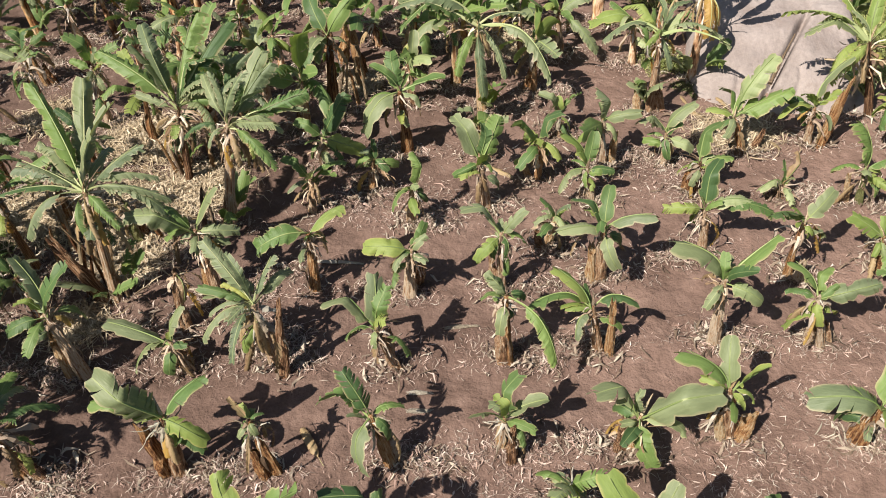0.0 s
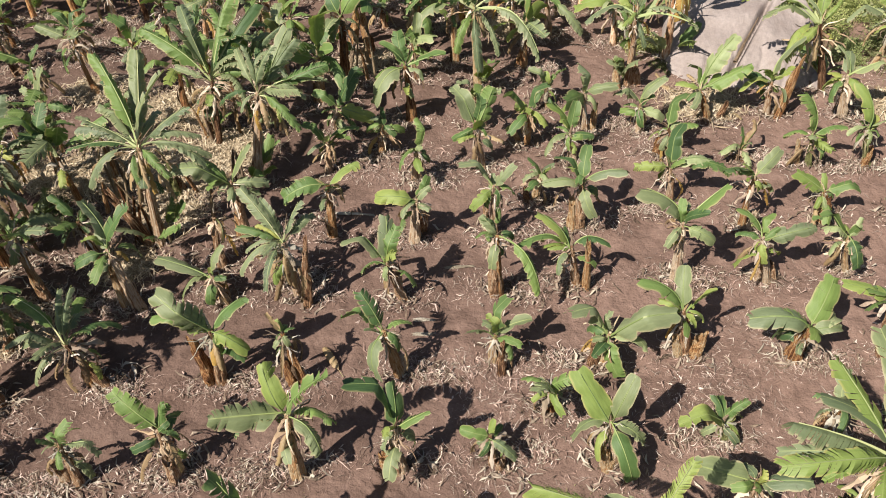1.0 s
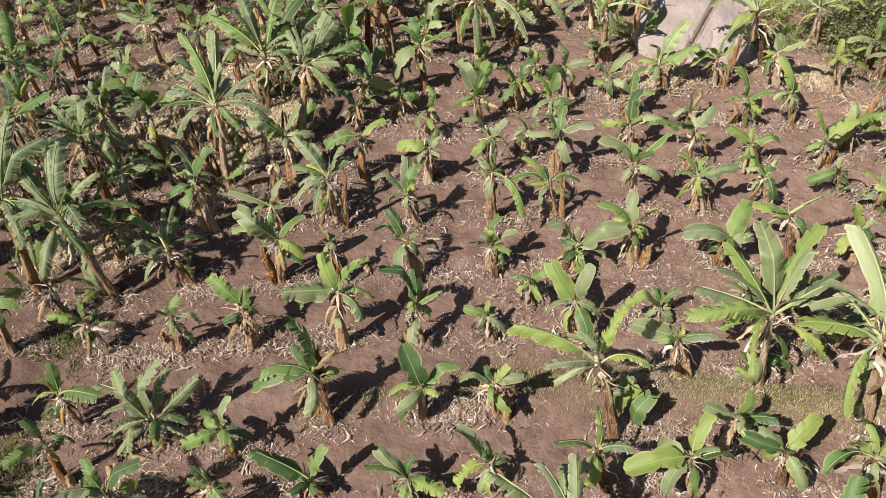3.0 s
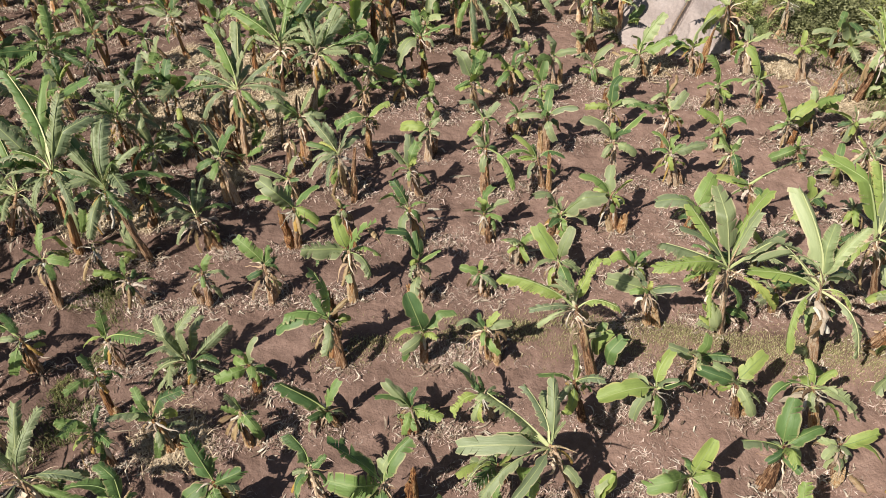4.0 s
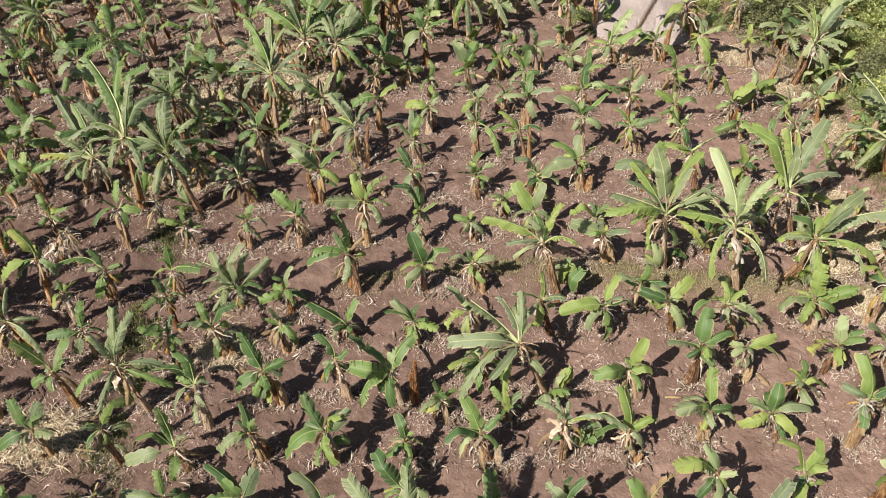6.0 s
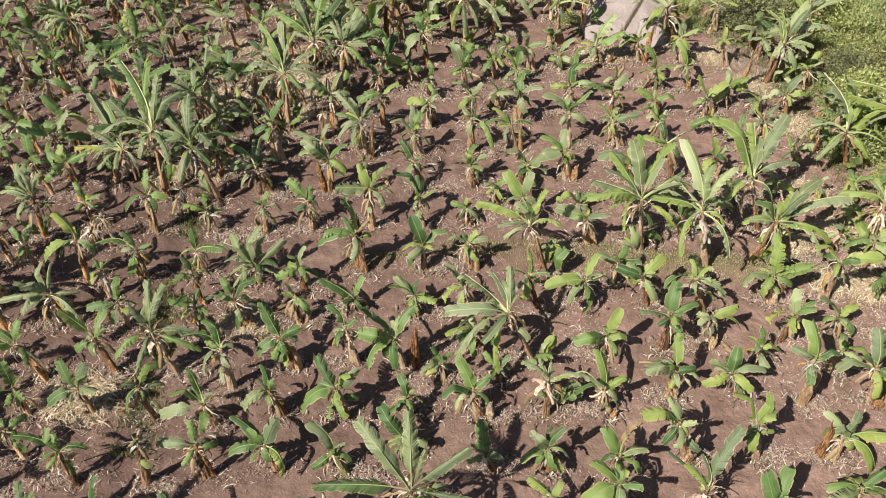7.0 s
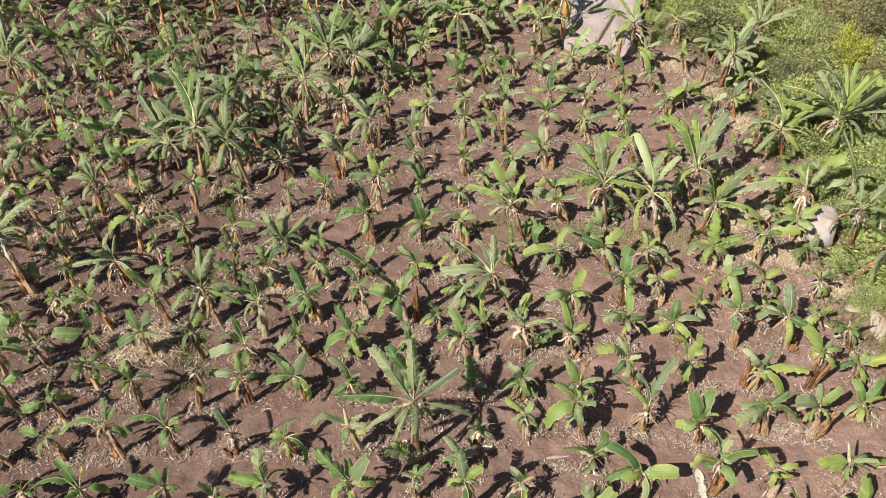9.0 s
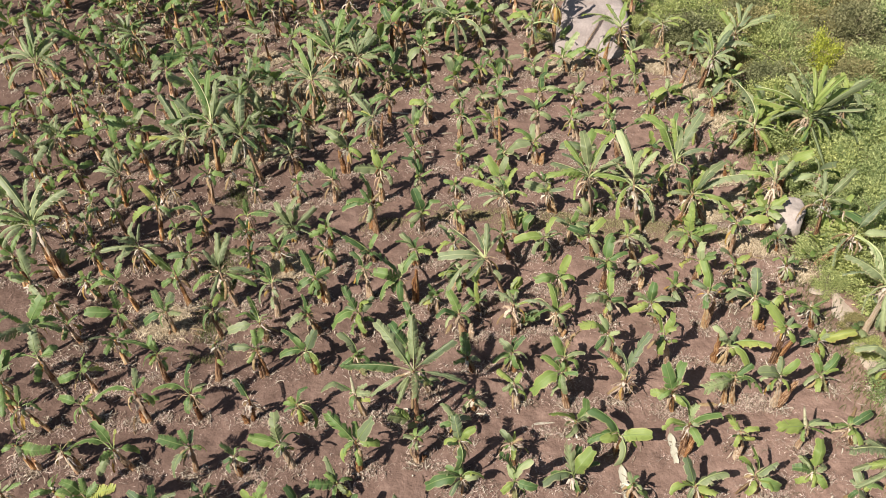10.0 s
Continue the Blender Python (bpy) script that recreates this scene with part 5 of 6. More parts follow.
def join_far_plants():
    """The back rows past the counted plants become one sheet of crops."""
    plants = [o for o in bpy.data.objects if o.name.split(".")[0] == "banana_plant"]
    plants.sort(key=lambda o: max(o.location.y - 27.0, -11.5 - o.location.x - 0.25 * max(0.0, o.location.y)), reverse=True)
    far = plants[:max(0, len(plants) - 296)]
    verts, faces, mats, uvs, slots, base = [], [], [], [], [], 0
    for top in far:
        todo = [(c, top.matrix_basis) for c in top.children]
        while todo:
            ob, m = todo.pop()
            w = m @ ob.matrix_basis
            todo += [(c, w) for c in ob.children]
            me = ob.data
            n = len(me.vertices)
            co = np.empty(n * 3)
            me.vertices.foreach_get("co", co)
            k = np.array(w)
            verts.append(co.reshape(-1, 3) @ k[:3, :3].T + k[:3, 3])
            mat = ob.material_slots[0].material
            if mat not in slots:
                slots.append(mat)
            faces += [tuple(base + v for v in f.vertices) for f in me.polygons]
            mats += [slots.index(mat)] * len(me.polygons)
            uv = np.zeros((n, 2))
            if me.uv_layers:
                at = np.empty(len(me.loops), dtype=np.int32)
                me.loops.foreach_get("vertex_index", at)
                got = np.empty(len(me.loops) * 2)
                me.uv_layers[0].data.foreach_get("uv", got)
                uv[at] = got.reshape(-1, 2)
            uvs.append(uv)
            base += n
    me = mesh_from("far_banana_plants", np.concatenate(verts), faces, slots[0], True, np.concatenate(uvs))
    for mat in slots[1:]:
        me.materials.append(mat)
    me.polygons.foreach_set("material_index", mats)
    bpy.data.batch_remove([ob for top in far for ob in list(top.children_recursive) + [top]])
    tagged(new("far_banana_plants", me), "crowded far rows of green banana plants with dry stems", "banana plants", kind="stuff")


join_far_plants()


def dead_clump(x, y, count):
    """Thin dry stalks left standing close together, some leaning."""
    ob = tagged(new("dead_stalk_clump"), "clump of thin dry straw-coloured banana stalks standing in soil", "dead stalks", "clumps of dead stalks")
    ob.location = (x, y, float(ground_z(x, y)))
    for _ in range(count):
        foot = Vector((rng.gauss(0, 0.38), rng.gauss(0, 0.30), -0.08))
        top = foot + Vector((rng.gauss(0, 0.16), rng.gauss(0, 0.12), rng.uniform(0.6, 1.35)))
        q = rng.uniform(0.025, 0.05)
        m = Matrix.Translation(foot) @ along(foot, top, rng.uniform(0, 360)) @ Matrix.Diagonal((q, q, (top - foot).length, 1))
        part("stalk", rng.choice(CUTS), ob, m, "", rng.choice((PITH, SHEATH, STEM_ORANGE)))


for cx_, cy_, cn_ in ((-6.9, 17.6, 11), (-7.6, 18.4, 9), (-6.2, 20.6, 8), (-3.4, 23.6, 7), (-9.6, 17.0, 7), (-5.4, 18.6, 6), (-10.6, 19.5, 6)):
    dead_clump(cx_, cy_, cn_)


# ---- rocks ----
def big_rock():
    """A broad sloping boulder: ramp-like front, rounded crown, steep sides, one long crack."""
    nx, ny = 120, 140
    verts, faces = [], []
    for j in range(ny + 1):
        for i in range(nx + 1):
            u, v = i / nx * 2 - 1, j / ny
            y = 23.25 + 5.3 * v
            left = 4.95 + 0.9 * max(0, v - 0.35) + 0.35 * (1 - min(1, v * 6)) ** 2
            right = 8.86 + 0.20 * min(1, v * 3) - 0.9 * max(0, v - 0.6)
            x = (left + right) / 2 + u * (right - left) / 2
            ramp = 1.18 * (1 - math.exp(-2.3 * v * 1.25)) + 0.28 * v
            side = max(0.0, 1 - abs(u) ** (16 if u > 0 else 3.2))
            back = max(0.0, 1 - max(0.0, (v - 0.86) / 0.14) ** 2)
            z = ramp * side ** 0.6 * back ** 0.5
            z += 0.14 * (noise.noise((x * 0.7, y * 0.7, 3.1))) * side + 0.035 * noise.noise((x * 2.3, y * 2.3, 1.0)) * side + 0.010 * noise.noise((x * 6.5, y * 4.0, 5.0)) * side
            cx = 6.40 + 0.58 * (y - 23.5)
            d = x - cx
            z -= 0.34 * math.exp(-(d / 0.09) ** 2) * (1 if y < 25.6 else math.exp(-((y - 25.6) / 0.3) ** 2))
            if d > 0:
                z += 0.10 * max(0.0, min(1.0, (26.4 - y) / 0.3))
            # a stepped ledge across the higher block and short fissures at its foot
            z += 0.13 * side / (1 + math.exp(-(y - 25.35 - 0.25 * math.sin(x * 1.7)) * 14))
            if y < 24.4:
                z -= 0.05 * max(0.0, math.sin(x * 9 + 2 * math.sin(y * 2))) ** 6 * side
            verts.append((x, y, z - 0.12))
    for j in range(ny):
        for i in range(nx):
            p = j * (nx + 1) + i
            faces.append((p, p + 1, p + nx + 2, p + nx + 1))
    rim = [i for i in range(nx + 1)] + [j * (nx + 1) + nx for j in range(1, ny + 1)]
    rim += [ny * (nx + 1) + i for i in range(nx - 1, -1, -1)] + [j * (nx + 1) for j in range(ny - 1, 0, -1)]
    base = len(verts)
    for q in rim:
        x, y, z = verts[q]
        verts.append((x, y, -0.4))
    for k in range(len(rim)):
        k2 = (k + 1) % len(rim)
        faces.append((rim[k2], rim[k], base + k, base + k2))
    tagged(new("boulder", mesh_from("boulder", verts, faces, ROCK)), "broad sloping grey boulder with a dark crack, half sunk in soil", "boulder")


def small_rock(x, y, sx, sy, sz, seed, material, label, sink=0.15):
    bm = bmesh.new()
    bmesh.ops.create_icosphere(bm, subdivisions=4, radius=1)
    for v in bm.verts:
        c = Vector((min(v.co.x, 0.72 - 0.2 * v.co.z), max(v.co.y, -0.62), min(v.co.z, 0.80)))
        k = 1 + 0.22 * noise.noise(c * 1.1 + Vector((seed, 0, 0))) + 0.06 * noise.noise(c * 3.5 + Vector((0, seed, 0)))
        v.co = Vector((c.x * sx * k, c.y * sy * k, c.z * sz * k * (1.0 if c.z > 0 else 0.6)))
    for f in bm.faces:
        f.smooth = True
    me = bpy.data.meshes.new("boulder")
    bm.to_mesh(me)
    bm.free()
    me.materials.append(material)
    ob = tagged(new("boulder", me), label, "boulder")
    ob.location = (x, y, float(ground_z(x, y)) + sz * (0.6 - sink))
    ob.rotation_euler = (0.1, 0.15, seed)


big_rock()
small_rock(14.08, 11.10, 0.86, 0.66, 0.92, 1.3, ROCK_PALE, "pale rounded upright boulder beside the shrubs")
small_rock(14.5, 7.6, 0.34, 0.50, 0.10, 2.1, DUST, "low flat dusty stone at the field edge", 0.2)


def dust_path():
    """The trodden pale strip along the shrubs."""
    verts, faces = [], []
    n, k = 60, 8
    for i in range(n + 1):
        y = 9.0 - 12.5 * i / n
        c = 15.2 + 0.35 * math.sin(y * 0.55) - 0.03 * (4 - y)
        w = 0.42 + 0.16 * math.sin(y * 1.3 + 1) + 0.10 * math.sin(y * 3.1)
        for j in range(k + 1):
            x = c + (j / k * 2 - 1) * w * (1 + 0.15 * math.sin(y * 5 + j))
            verts.append((x, y, float(ground_z(x, y)) - 0.012 + 0.045 * (1 - (j / k * 2 - 1) ** 2)))
    for i in range(n):
        for j in range(k):
            p = i * (k + 1) + j
            faces.append((p, p + k + 1, p + k + 2, p + 1))
    tagged(new("path", mesh_from("path", verts, faces, DUST)), "pale trodden dirt path along the shrubs", "path", kind="structure")


dust_path()


# ---- shrubs ----
def shrub_mesh(seed, count, leaf, material, spiky):
    g = np.random.default_rng(seed)
    cl = g.normal(0, 1, (26, 3))
    cl /= np.linalg.norm(cl, axis=1)[:, None]
    cl[:, 2] = np.abs(cl[:, 2])
    cl *= g.uniform(0.35, 0.85, (26, 1))
    pick = g.integers(0, 26, count)
    p = cl[pick] + g.normal(0, 0.12, (count, 3))
    p[:, 2] = np.abs(p[:, 2]) + 0.05
    d = p / np.linalg.norm(p, axis=1)[:, None] + g.normal(0, 0.6, (count, 3))
    d /= np.linalg.norm(d, axis=1)[:, None]
    s = np.cross(d, g.normal(0, 1, (count, 3)))
    s /= np.linalg.norm(s, axis=1)[:, None]
    ln = leaf * g.uniform(0.6, 1.4, (count, 1))
    w = ln * (0.16 if spiky else 0.26)
    v = np.stack([p + s * w, p + d * ln, p - s * w], 1).reshape(-1, 3)
    f = np.arange(count * 3).reshape(-1, 3)
    return mesh_from("foliage", v, f.tolist(), material, False)


def branches_mesh(seed):
    r = random.Random(seed)
    verts, faces = [], []
    for b in range(9):
        a, e = r.uniform(0, 6.28), r.uniform(0.5, 1.3)
        d = Vector((math.cos(a) * math.cos(e), math.sin(a) * math.cos(e), math.sin(e)))
        side = d.orthogonal().normalized()
        other = d.cross(side)
        i0 = len(verts)
        for k in range(5):
            s = k / 4
            c = d * s * 0.85 + Vector((0.08 * math.sin(5 * s + b), 0.08 * math.cos(4 * s + b), -0.1 * s * s))
            rad = 0.035 * (1 - 0.85 * s)
            for j in range(5):
                q = 2 * math.pi * j / 5
                verts.append(c + side * rad * math.cos(q) + other * rad * math.sin(q))
        for k in range(4):
            for j in range(5):
                p, q = i0 + k * 5 + j, i0 + k * 5 + (j + 1) % 5
                faces.append((p, q, q + 5, p + 5))
    return mesh_from("wood", verts, faces, BARK)


SHRUBS = [shrub_mesh(s, 6600, 0.068, SHRUB, s % 2) for s in range(5)]
DRY_SHRUBS = [shrub_mesh(10 + s, 6400, 0.064, SHRUB_DRY, s % 2) for s in range(3)]
TWIGS = [branches_mesh(s) for s in range(3)]


def edge_x(y):
    """Where the shrubs begin at the side of the field."""
    pts = ((-4, 15.6), (2, 15.2), (5.3, 14.6), (7.4, 14.2), (10, 14.7), (13.6, 14.8), (16, 13.4), (19, 13.0), (22, 12.6), (24.6, 11.3), (25.8, 10.0), (40, 9.5))
    for (a, b), (c, d) in zip(pts, pts[1:]):
        if a <= y <= c:
            return b + (d - b) * (y - a) / (c - a)
    return pts[-1][1]


def shrub(x, y, size, dry):
    label = "dry olive-brown twiggy shrub beside the field" if dry else "dense green small-leaved shrub beside the field"
    ob = tagged(new("shrub"), label, "shrub", "shrubs along the field edge")
    ob.location = (x, y, float(ground_z(x, y)))
    ob.rotation_euler = (0, 0, rng.uniform(0, 6.28))
    ob.scale = (size, size, size * rng.uniform(0.7, 1.0))
    part("wood", rng.choice(TWIGS), ob)
    part("foliage", rng.choice(DRY_SHRUBS if dry else SHRUBS), ob)


for gy in np.arange(-3.0, 34.0, 1.5):
    for k in range(13 if gy > 12 else 5):
        sx = edge_x(gy) + 0.9 + 1.5 * k + rng.uniform(-0.35, 0.35)
        sy = gy + rng.uniform(-0.4, 0.4)
        if sx > 17.0 + 0.31 * sy:
            continue
        far = sy > 20.5 and sx > 13.5
        dry = rng.random() < (0.55 if far else 0.12)
        shrub(sx, sy, rng.choice((1.1, 1.3, 1.7, 2.3)) * (0.55 if k == 0 else 1.0), dry)
# the closed green canopy beside the tall clump
for gy in np.arange(8.5, 20.0, 1.2):
    for gx in np.arange(17.6, 21.4, 1.3):
        if gx < 17.6 + 0.25 * gy:
            shrub(gx + rng.uniform(-0.4, 0.4), gy + rng.uniform(-0.4, 0.4), rng.uniform(1.3, 1.9), False)
for sx, sy, sz in ((15.6, 13.6, 1.2), (16.8, 13.8, 1.5), (18.0, 14.2, 1.6), (15.4, 14.9, 1.0), (16.6, 14.7, 1.2), (17.6, 15.4, 1.4), (18.6, 16.4, 1.6), (15.9, 12.3, 1.3), (17.2, 12.2, 1.5), (14.9, 17.6, 0.9), (14.6, 16.2, 0.8), (15.6, 18.4, 1.2), (17.0, 18.4, 1.4)):
    shrub(sx, sy, sz, False)
bush = tagged(new("shrub"), "bright yellow-green leafy bush among the dull shrubs", "shrub", "shrubs along the field edge")
bush.location = (18.2, 22.6, 0.0)
bush.scale = (1.1, 1.3, 2.4)
part("wood", TWIGS[1], bush)
part("foliage", SHRUBS[2], bush, None, "", VINE)
# shrubs round the boulder and behind it
for sx, sy, sz in ((4.4, 25.2, 0.7), (9.6, 26.2, 0.9), (9.9, 24.9, 0.6), (8.9, 29.3, 1.1), (7.0, 29.6, 1.0), (10.6, 27.6, 1.1), (4.6, 28.6, 0.8), (5.8, 30.2, 1.0)):
    shrub(sx, sy, sz, False)


WEED = shrub_mesh(30, 1300, 0.16, GRASS, 1)


def weed_clump(x, y, size):
    ob = tagged(new("weed_clump"), "low leafy green weed clump growing between the plants", "weed", "weed clumps in the field")
    ob.location = (x, y, float(ground_z(x, y)) - 0.03)
    ob.rotation_euler = (0, 0, rng.uniform(0, 6.28))
    ob.scale = (size * 1.3, size, size * 0.3)
    part("foliage", WEED, ob, None, "", GRASS)


for wx, wy in ((-9.2, 17.4), (-9.1, 18.4), (-9.0, 15.1), (-9.0, 11.7), (-9.0, 9.1), (-8.2, 8.1), (-8.1, 5.2), (-8.5, 5.6), (-9.3, 11.5), (-8.5, 9.7), (-7.9, 6.5),  (4.6, 24.0), (9.0, 24.6), (14.6, 10.2)):
    weed_clump(wx + rng.uniform(-0.4, 0.4), wy + rng.uniform(-0.4, 0.4), rng.uniform(0.28, 0.5))


# ---- fallen pieces ----
def husk_mesh(seed):
    """A dried sheath: a long curled trough with frayed ends, unit length along z."""
    r = random.Random(seed)
    verts, faces = [], []
    n, k = 10, 6
    for i in range(n + 1):
        s = i / n
        w = 1.0 * (0.55 + 0.45 * math.sin(math.pi * min(1, s * 1.2 + 0.1)))
        for j in range(k + 1):
            u = j / k * 2 - 1
            fray = r.uniform(-0.08, 0.08) if i in (0, n) else 0
            verts.append((u * w + 0.5 * math.sin(2.2 * s + seed), 0.9 * (1 - u * u) * w + r.uniform(-0.15, 0.15), s + fray))
    for i in range(n):
        for j in range(k):
            p = i * (k + 1) + j
            faces.append((p, p + 1, p + k + 2, p + k + 1))
    return mesh_from("fallen_stem", verts, faces, PALE, False)


HUSKS = [husk_mesh(s) for s in range(5)]


def fallen_stem(x0, y0, x1, y1, material, label, rad):
    foot, head = Vector((x0, y0, 0)), Vector((x1, y1, 0))
    z = float(ground_z((x0 + x1) / 2, (y0 + y1) / 2)) + 0.02
    d = (head - foot).normalized()
    side = Vector((0, 0, 1)).cross(d)
    turn = Matrix((side, Vector((0, 0, 1)), d)).transposed().to_4x4()
    ob = new("fallen_stem", HUSKS[rng.randrange(5)])
    ob.matrix_basis = Matrix.Translation((x0, y0, z)) @ turn @ Matrix.Diagonal((rad, rad * 0.6, (head - foot).length, 1))
    ob.material_slots[0].link = "OBJECT"
    ob.material_slots[0].material = material
    tagged(ob, label, "fallen stem", "fallen stems on the soil")


for seg in ((-0.55, 16.54, 0.03, 16.65), (1.30, 13.57, 2.06, 13.77), (-6.57, 6.79, -5.90, 7.29), (-10.25, 18.69, -9.54, 19.09),
            (3.57, 1.11, 4.22, 1.23), (6.01, 7.32, 6.49, 7.27), (-1.08, 15.15, -0.67, 15.19), (-1.05, 14.85, -0.56, 14.91), (-3.03, 18.09, -2.17, 18.05)):
    fallen_stem(*seg, PALE, "bleached piece of dry banana stem lying on soil", 0.05)
for seg in ((-9.91, 5.22, -8.81, 5.65), (-9.73, 4.82, -8.78, 5.41), (-9.90, 5.27, -8.96, 5.55), (-11.36, 4.63, -9.05, 5.31), (-6.72, 17.93, -5.98, 18.16), (10.05, 5.71, 10.20, 5.42)):
    fallen_stem(*seg, PITH, "long straw-coloured dry stalk lying on soil", 0.045)


def bleached_leaf(x, y, length, turn):
    """A long dead leaf bleached white, torn to a comb, flat on the soil."""
    ob = new("bleached_leaf", BLADES[(0, 2)][1])
    ob.matrix_basis = Matrix.Translation((x, y + length / 2, float(ground_z(x, y)) + 0.07)) @ pose(0, 0, 0, 0, 0, 180 + turn) @ Matrix.Diagonal((0.13, length, length * 0.3, 1))
    ob.material_slots[0].link = "OBJECT"
    ob.material_slots[0].material = LEAF_BLEACHED
    tagged(ob, "bleached white torn banana leaf lying on soil", "dead leaf")


bleached_leaf(7.97, 0.55, 1.25, 3)
bleached_leaf(6.28, -0.75, 1.4, 3)
# a dry stalk leaning on the boulder
ob = new("fallen_stem", STEMS[4])
ob.matrix_basis = Matrix.Translation((6.62, 23.9, 0.40)) @ along((6.62, 23.9, 0.40), (7.32, 25.1, 1.02), 40) @ Matrix.Diagonal((0.04, 0.04, 1.5, 1))
ob.material_slots[0].link = "OBJECT"
ob.material_slots[0].material = SHEATH
tagged(ob, "brown dry stalk leaning on the grey boulder", "fallen stem", "fallen stems on the soil")


def dry_leaf_on_ground(x, y):
    ob = new("dry_leaf", rng.choice(COMBS[rng.choice((0, 1))]))
    ln = rng.uniform(0.5, 1.0)
    ob.matrix_basis = Matrix.Translation((x, y, float(ground_z(x, y)) + 0.03)) @ pose(0, 0, 0, 0, rng.uniform(-12, 12), rng.uniform(0, 360)) @ Matrix.Diagonal((rng.uniform(0.05, 0.09), ln, ln * 0.5, 1))
    ob.material_slots[0].link = "OBJECT"
    ob.material_slots[0].material = LEAF_DRY
    tagged(ob, "dry brown banana leaf lying on the soil", "dry leaf", "dry leaves on the soil")


for hx, hy, hr, hn in ((-6.0, 7.7, 0.7, 12), (-6.5, 19.3, 0.8, 10), (-9.6, 4.9, 0.8, 9), (5.6, 22.5, 0.8, 7), (10.2, 22.6, 0.8, 7), (12.5, 9.8, 0.8, 7)):
    for _ in range(hn):
        dry_leaf_on_ground(hx + rng.gauss(0, hr * 0.5), hy + rng.gauss(0, hr * 0.4))
for bx, by, _ in list(BASES):
    if rng.random() < 0.10 and -14 < bx < 15 and by < 27:
        dry_leaf_on_ground(bx + rng.uniform(-0.7, 0.7), by + rng.uniform(-0.6, 0.6))


# ---- litter and weeds ----
def ribbon_stuff(name, xs, ys, length, width, lift, material, label, seed, curl=0.04, stations=(-0.5, 0.0, 0.5)):
    g = np.random.default_rng(seed)
    n = len(xs)
    a = g.uniform(0, 2 * np.pi, n)
    ln = g.uniform(length[0], length[1], n)
    w = g.uniform(width[0], width[1], n)
    dx, dy = np.cos(a), np.sin(a)
    bend = g.normal(0, 0.9, n)
    rows = []
    for s in stations:
        ox = bend * ln * (0.25 - s * s)
        cx = xs + dx * ln * s - dy * ox
        cy = ys + dy * ln * s + dx * ox
        cz = ground_z(cx, cy) + g.uniform(lift[0], lift[1], n) + (curl * g.random(n) if s == 0 else 0)
        v = w * g.uniform(0.55, 1.2, n) * (1 - 0.8 * abs(2 * s) ** 1.6 if len(stations) > 2 or s > 0 else 1.0)
        tilt = g.normal(0, 0.4, n) * v
        rows.append(np.stack([cx - dy * v, cy + dx * v, cz + tilt], 1))
        rows.append(np.stack([cx + dy * v, cy - dx * v, cz - tilt], 1))
    verts = np.stack(rows, 1).reshape(-1, 3)
    i = np.arange(n)[:, None] * (2 * len(stations))
    f = np.concatenate([i + np.array([[0, 1, 3, 2]]) + 2 * k for k in range(len(stations) - 1)], 0)
    tagged(new(name, mesh_from(name, verts, f.tolist(), material, False)), label, "litter", kind="stuff")


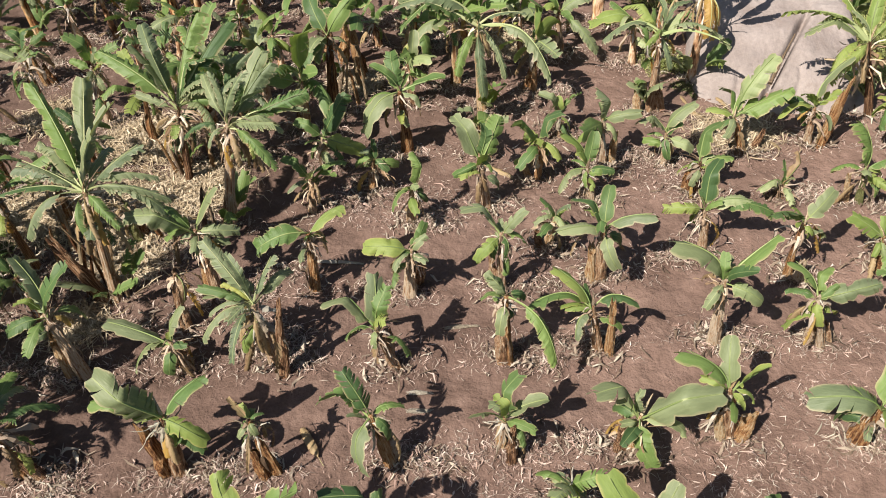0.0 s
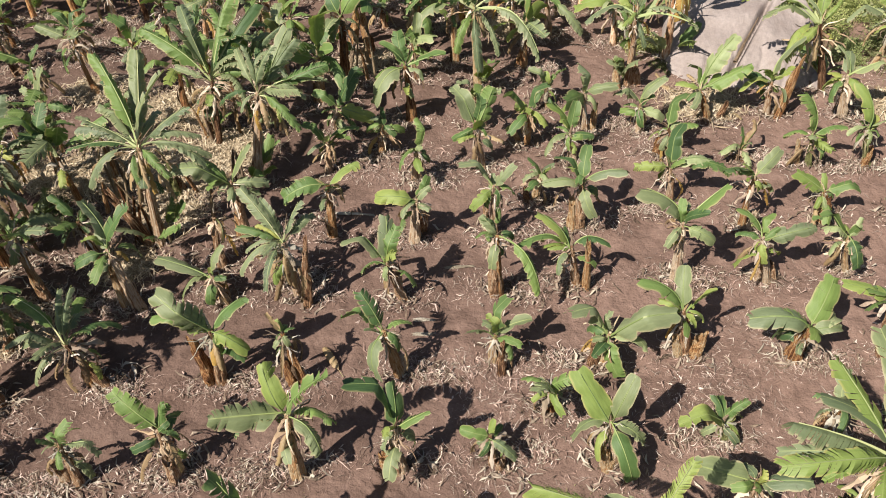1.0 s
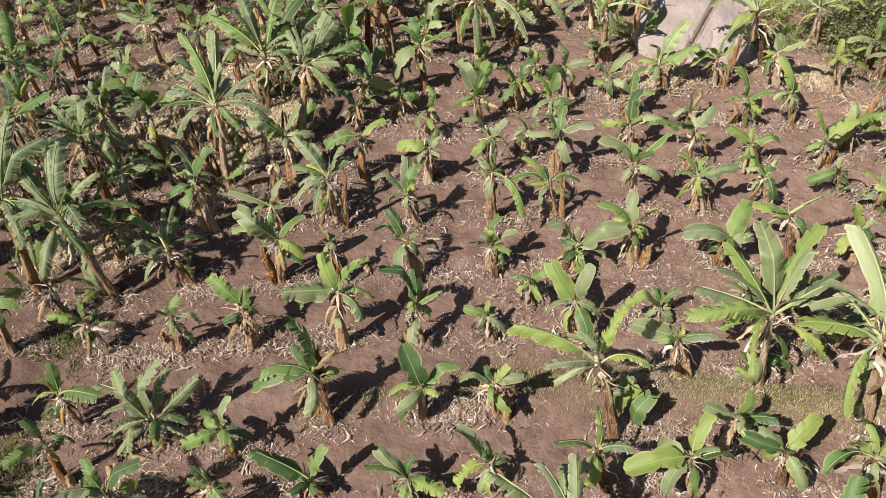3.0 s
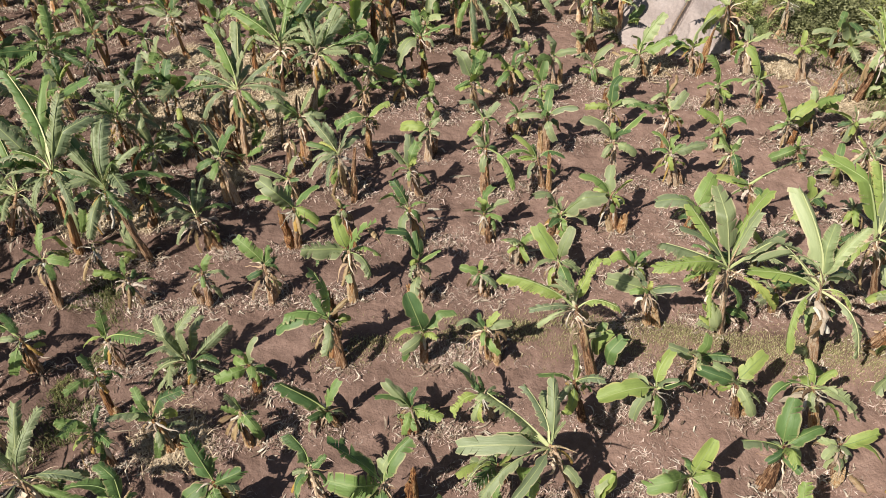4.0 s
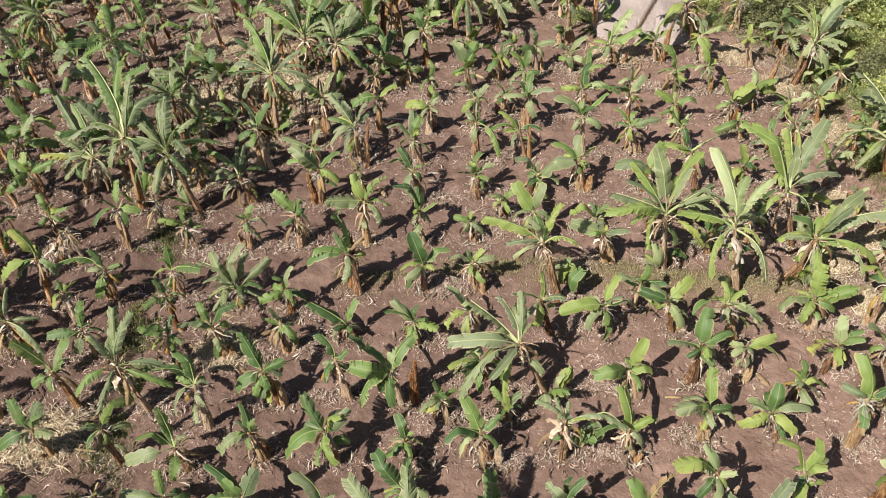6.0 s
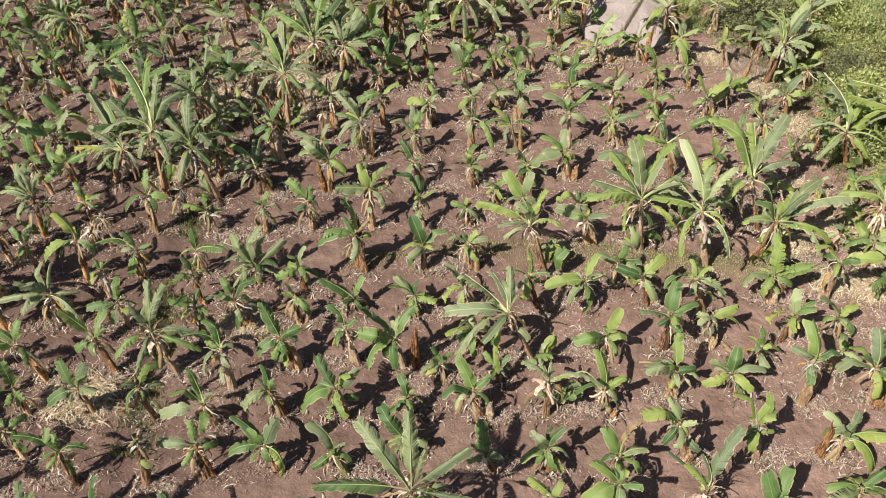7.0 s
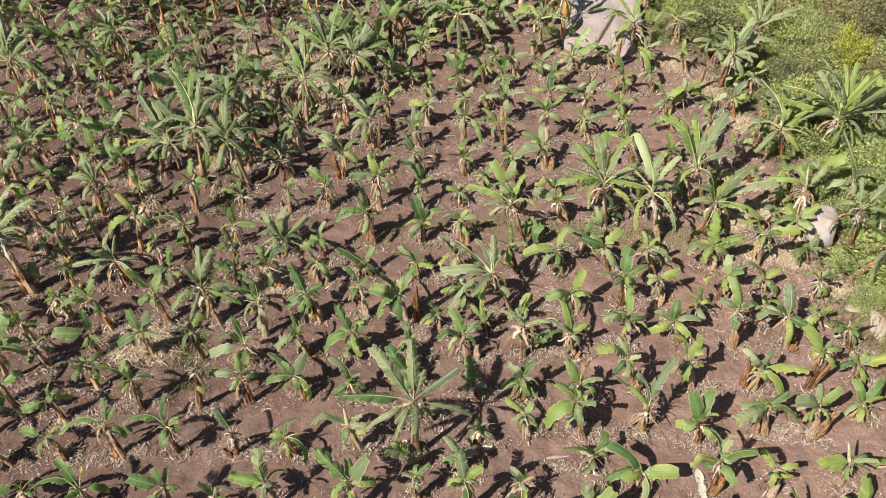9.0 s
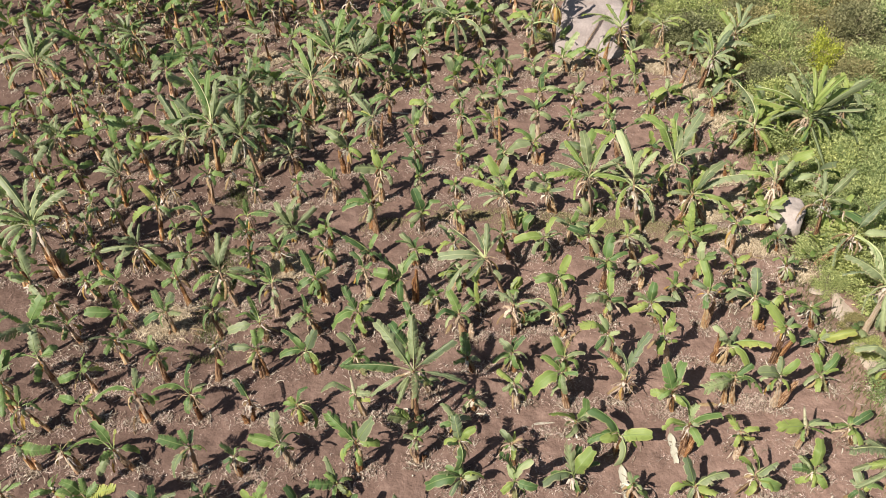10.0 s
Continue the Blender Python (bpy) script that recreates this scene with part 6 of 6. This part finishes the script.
def scatter_litter():
    g = np.random.default_rng(5)
    xs, ys = [], []
    for bx, by, k in BASES:
        n = int(g.uniform(120, 480))
        xs.append(g.normal(bx + g.normal(0, 0.12), g.uniform(0.22, 0.62), n))
        ys.append(g.normal(by + g.normal(0, 0.12), g.uniform(0.12, 0.27), n))
    # matted patches in the rows between the plants
    px, py = [], []
    for bx, by, k in BASES:
        if g.random() < 0.68:
            n = int(g.uniform(120, 420))
            px.append(g.normal(bx + g.choice((-1, 1)) * g.uniform(0.2, 0.85), g.uniform(0.18, 0.40), n))
            py.append(g.normal(by + g.normal(0, 0.14), g.uniform(0.10, 0.19), n))
    px, py = np.concatenate(px), np.concatenate(py)
    dark = g.random(len(px)) < 0.45
    ribbon_stuff("leaf_litter", px[~dark], py[~dark], (0.06, 0.28), (0.0035, 0.011), (0.005, 0.08), LITTER, "matted pinkish-brown dry leaf shreds in patches on soil", 26, 0.06)
    ribbon_stuff("leaf_litter", px[dark], py[dark], (0.06, 0.24), (0.006, 0.018), (0.005, 0.07), MULCH, "dark crumpled leaf pieces matted in patches on soil", 27, 0.06)
    for cx, cy, r in ((-6.0, 7.7, 1.2), (-9.1, 6.4, 0.9), (-6.3, 17.9, 0.8), (0.6, 13.6, 1.2), (4.3, 13.9, 1.3), (5.6, 22.5, 1.5), (3.9, 20.6, 1.0), (-7.5, 21.7, 1.2),
                      (12.9, 9.8, 1.3), (13.2, 8.6, 1.0), (-8.1, 12.3, 0.9), (4.2, 9.7, 1.0), (11.8, 10.0, 1.2), (-9.9, 4.7, 1.5), (-5.2, -1.8, 1.3)):
        n = int(480 * r * r)
        xs.append(g.normal(cx, r * 0.5, n))
        ys.append(g.normal(cy, r * 0.42, n))
    for cx, cy, r in ((4.5, -1.0, 1.2), (-1.1, 19.9, 0.9), (-2.4, 19.6, 0.8), (-6.9, 16.2, 0.8), (10.1, 23.0, 1.3), (10.4, 21.6, 1.0), (5.6, 15.4, 0.8), (4.0, 7.7, 0.9),
                      (9.2, 6.5, 1.0), (4.7, 2.2, 1.0), (0.9, 26.1, 1.0), (-1.1, 5.4, 0.9), (-3.5, 24.1, 0.9), (-6.5, 19.3, 1.2)):
        n = int(480 * r * r)
        xs.append(g.normal(cx, r * 0.5, n))
        ys.append(g.normal(cy, r * 0.42, n))
    # thin scatter over the whole field, thicker in patches
    n = 80000
    ax, ay = g.uniform(-22, 16, n), g.uniform(-3, 29, n)
    keep = value_noise(ax * 0.8, ay * 1.1, 9) + 0.6 * value_noise(ax * 2.6, ay * 3.2, 11) > g.normal(1.30, 0.09, n)
    xs.append(ax[keep])
    ys.append(ay[keep])
    xs, ys = np.concatenate(xs), np.concatenate(ys)
    half = g.random(len(xs)) < 0.78
    large = g.random(len(xs)) < 0.012
    ribbon_stuff("leaf_litter", xs[large], ys[large], (0.10, 0.34), (0.007, 0.020), (0.005, 0.06), LITTER, "torn dry leaf pieces lying round the plants", 23, 0.08)
    # crumpled dead leaf pieces heaped at the feet of the plants
    hx, hy = [], []
    for bx, by, k in BASES:
        n = int(g.uniform(18, 80))
        hx.append(g.normal(bx + g.normal(0, 0.10), 0.26, n))
        hy.append(g.normal(by + g.normal(0, 0.10), 0.20, n))
    ribbon_stuff("leaf_litter", np.concatenate(hx), np.concatenate(hy), (0.08, 0.36), (0.010, 0.028), (0.01, 0.13), MULCH, "crumpled brown dead leaves heaped at the plants' feet", 25, 0.10, (-0.5, -0.2, 0.15, 0.5))
    bent = half & (g.random(len(xs)) < 0.45)
    ribbon_stuff("leaf_litter", xs[bent], ys[bent], (0.06, 0.24), (0.0028, 0.0075), (0.003, 0.045), LITTER, "straw-coloured shreds of dry leaf strewn over soil", 21)
    flat = half & ~bent
    ribbon_stuff("leaf_litter", xs[flat], ys[flat], (0.04, 0.13), (0.0026, 0.0075), (0.003, 0.035), LITTER, "short pale shreds of dry leaf strewn over soil", 24, 0.0, (-0.5, 0.5))
    ribbon_stuff("leaf_litter", xs[~half], ys[~half], (0.04, 0.15), (0.005, 0.016), (0.003, 0.045), LITTER, "curled brown and tan leaf scraps strewn over soil", 22, 0.02)


scatter_litter()


def straw_heaps():
    g = np.random.default_rng(51)
    xs, ys = [], []
    for cx, cy, r in ((-6.6, 19.4, 1.2), (-7.3, 21.6, 1.1), (-8.4, 19.2, 1.1), (-6.6, 18.0, 0.8), (-9.6, 19.0, 0.7), (-9.7, 22.4, 0.8), (-6.6, 23.8, 0.8), (-9.9, 4.7, 1.0), (-6.0, 7.7, 0.8), (12.9, 9.8, 0.7), (11.8, 10.0, 0.6), (13.3, 11.3, 0.6), (12.6, 12.4, 0.8), (10.9, 11.6, 0.7), (14.0, 8.3, 0.5), (11.9, 14.2, 0.8), (12.6, 18.0, 0.8), (11.5, 20.6, 0.8), (-5.6, 20.2, 0.8), (-8.6, 14.6, 0.8), (-10.3, 14.2, 0.7), (-7.0, 16.3, 0.6), (5.6, 22.5, 0.9), (10.2, 22.6, 0.8), (-3.0, 24.2, 0.7), (0.9, 26.0, 0.8)):
        n = int(2600 * r * r)
        xs.append(g.normal(cx, r * 0.42, n))
        ys.append(g.normal(cy, r * 0.34, n))
    ribbon_stuff("straw", np.concatenate(xs), np.concatenate(ys), (0.15, 0.6), (0.004, 0.016), (0.01, 0.13), STRAW, "heaps of pale dry leaf strips on soil", 52, 0.10)


straw_heaps()


def weeds(name, xs, ys, tall, label, seed, material=GRASS, wide=(0.004, 0.011)):
    g = np.random.default_rng(seed)
    n = len(xs)
    a = g.uniform(0, 2 * np.pi, n)
    h = g.uniform(tall[0], tall[1], n)
    lean = g.uniform(0.1, 0.9, n) * h
    z = ground_z(xs, ys)
    w = g.uniform(wide[0], wide[1], n)
    dx, dy = np.cos(a), np.sin(a)
    p0 = np.stack([xs - dy * w, ys + dx * w, z - 0.02], 1)
    p1 = np.stack([xs + dy * w, ys - dx * w, z - 0.02], 1)
    p2 = np.stack([xs + dx * lean * 0.4 + dy * w, ys + dy * lean * 0.4 - dx * w, z + h * 0.7], 1)
    p3 = np.stack([xs + dx * lean * 0.4 - dy * w, ys + dy * lean * 0.4 + dx * w, z + h * 0.7], 1)
    p4 = np.stack([xs + dx * lean, ys + dy * lean, z + h], 1)
    v = np.stack([p0, p1, p2, p3, p4], 1).reshape(-1, 3)
    f = []
    for i in range(n):
        k = i * 5
        f.append((k, k + 1, k + 2, k + 3))
        f.append((k + 3, k + 2, k + 4))
    tagged(new(name, mesh_from(name, v, f, material, False)), label, "grass", kind="stuff")


g = np.random.default_rng(31)
n = 34000
bx = g.uniform(-3.5, 12.0, n)
by = 10.75 + 0.25 * np.sin(bx * 0.5) + g.normal(0, 0.34, n)
keep = value_noise(bx * 1.3, by * 2.0, 4) + 0.5 * value_noise(bx * 4.0, by * 4.0, 8) + 0.3 * (bx > 3) > g.normal(0.75, 0.12, n)
weeds("grass", bx[keep], by[keep], (0.02, 0.08), "short dry grass along the low bank", 32, GRASS_DRY, (0.003, 0.007))
n = 7000
dy_ = g.uniform(3.0, 13.0, n)
dx_ = -8.9 + 0.10 * (12.0 - dy_) + g.normal(0, 0.34, n)
keep = value_noise(dx_ * 1.1, dy_ * 1.1, 6) > 0.36
weeds("grass", dx_[keep], dy_[keep], (0.05, 0.22), "green weeds in the shallow ditch", 33)
n = 9000
ey = g.uniform(-3, 27, n)
ex = np.array([edge_x(v) for v in ey]) + g.normal(-0.2, 0.45, n)
weeds("grass", ex, ey, (0.06, 0.28), "weeds along the foot of the shrubs", 34)
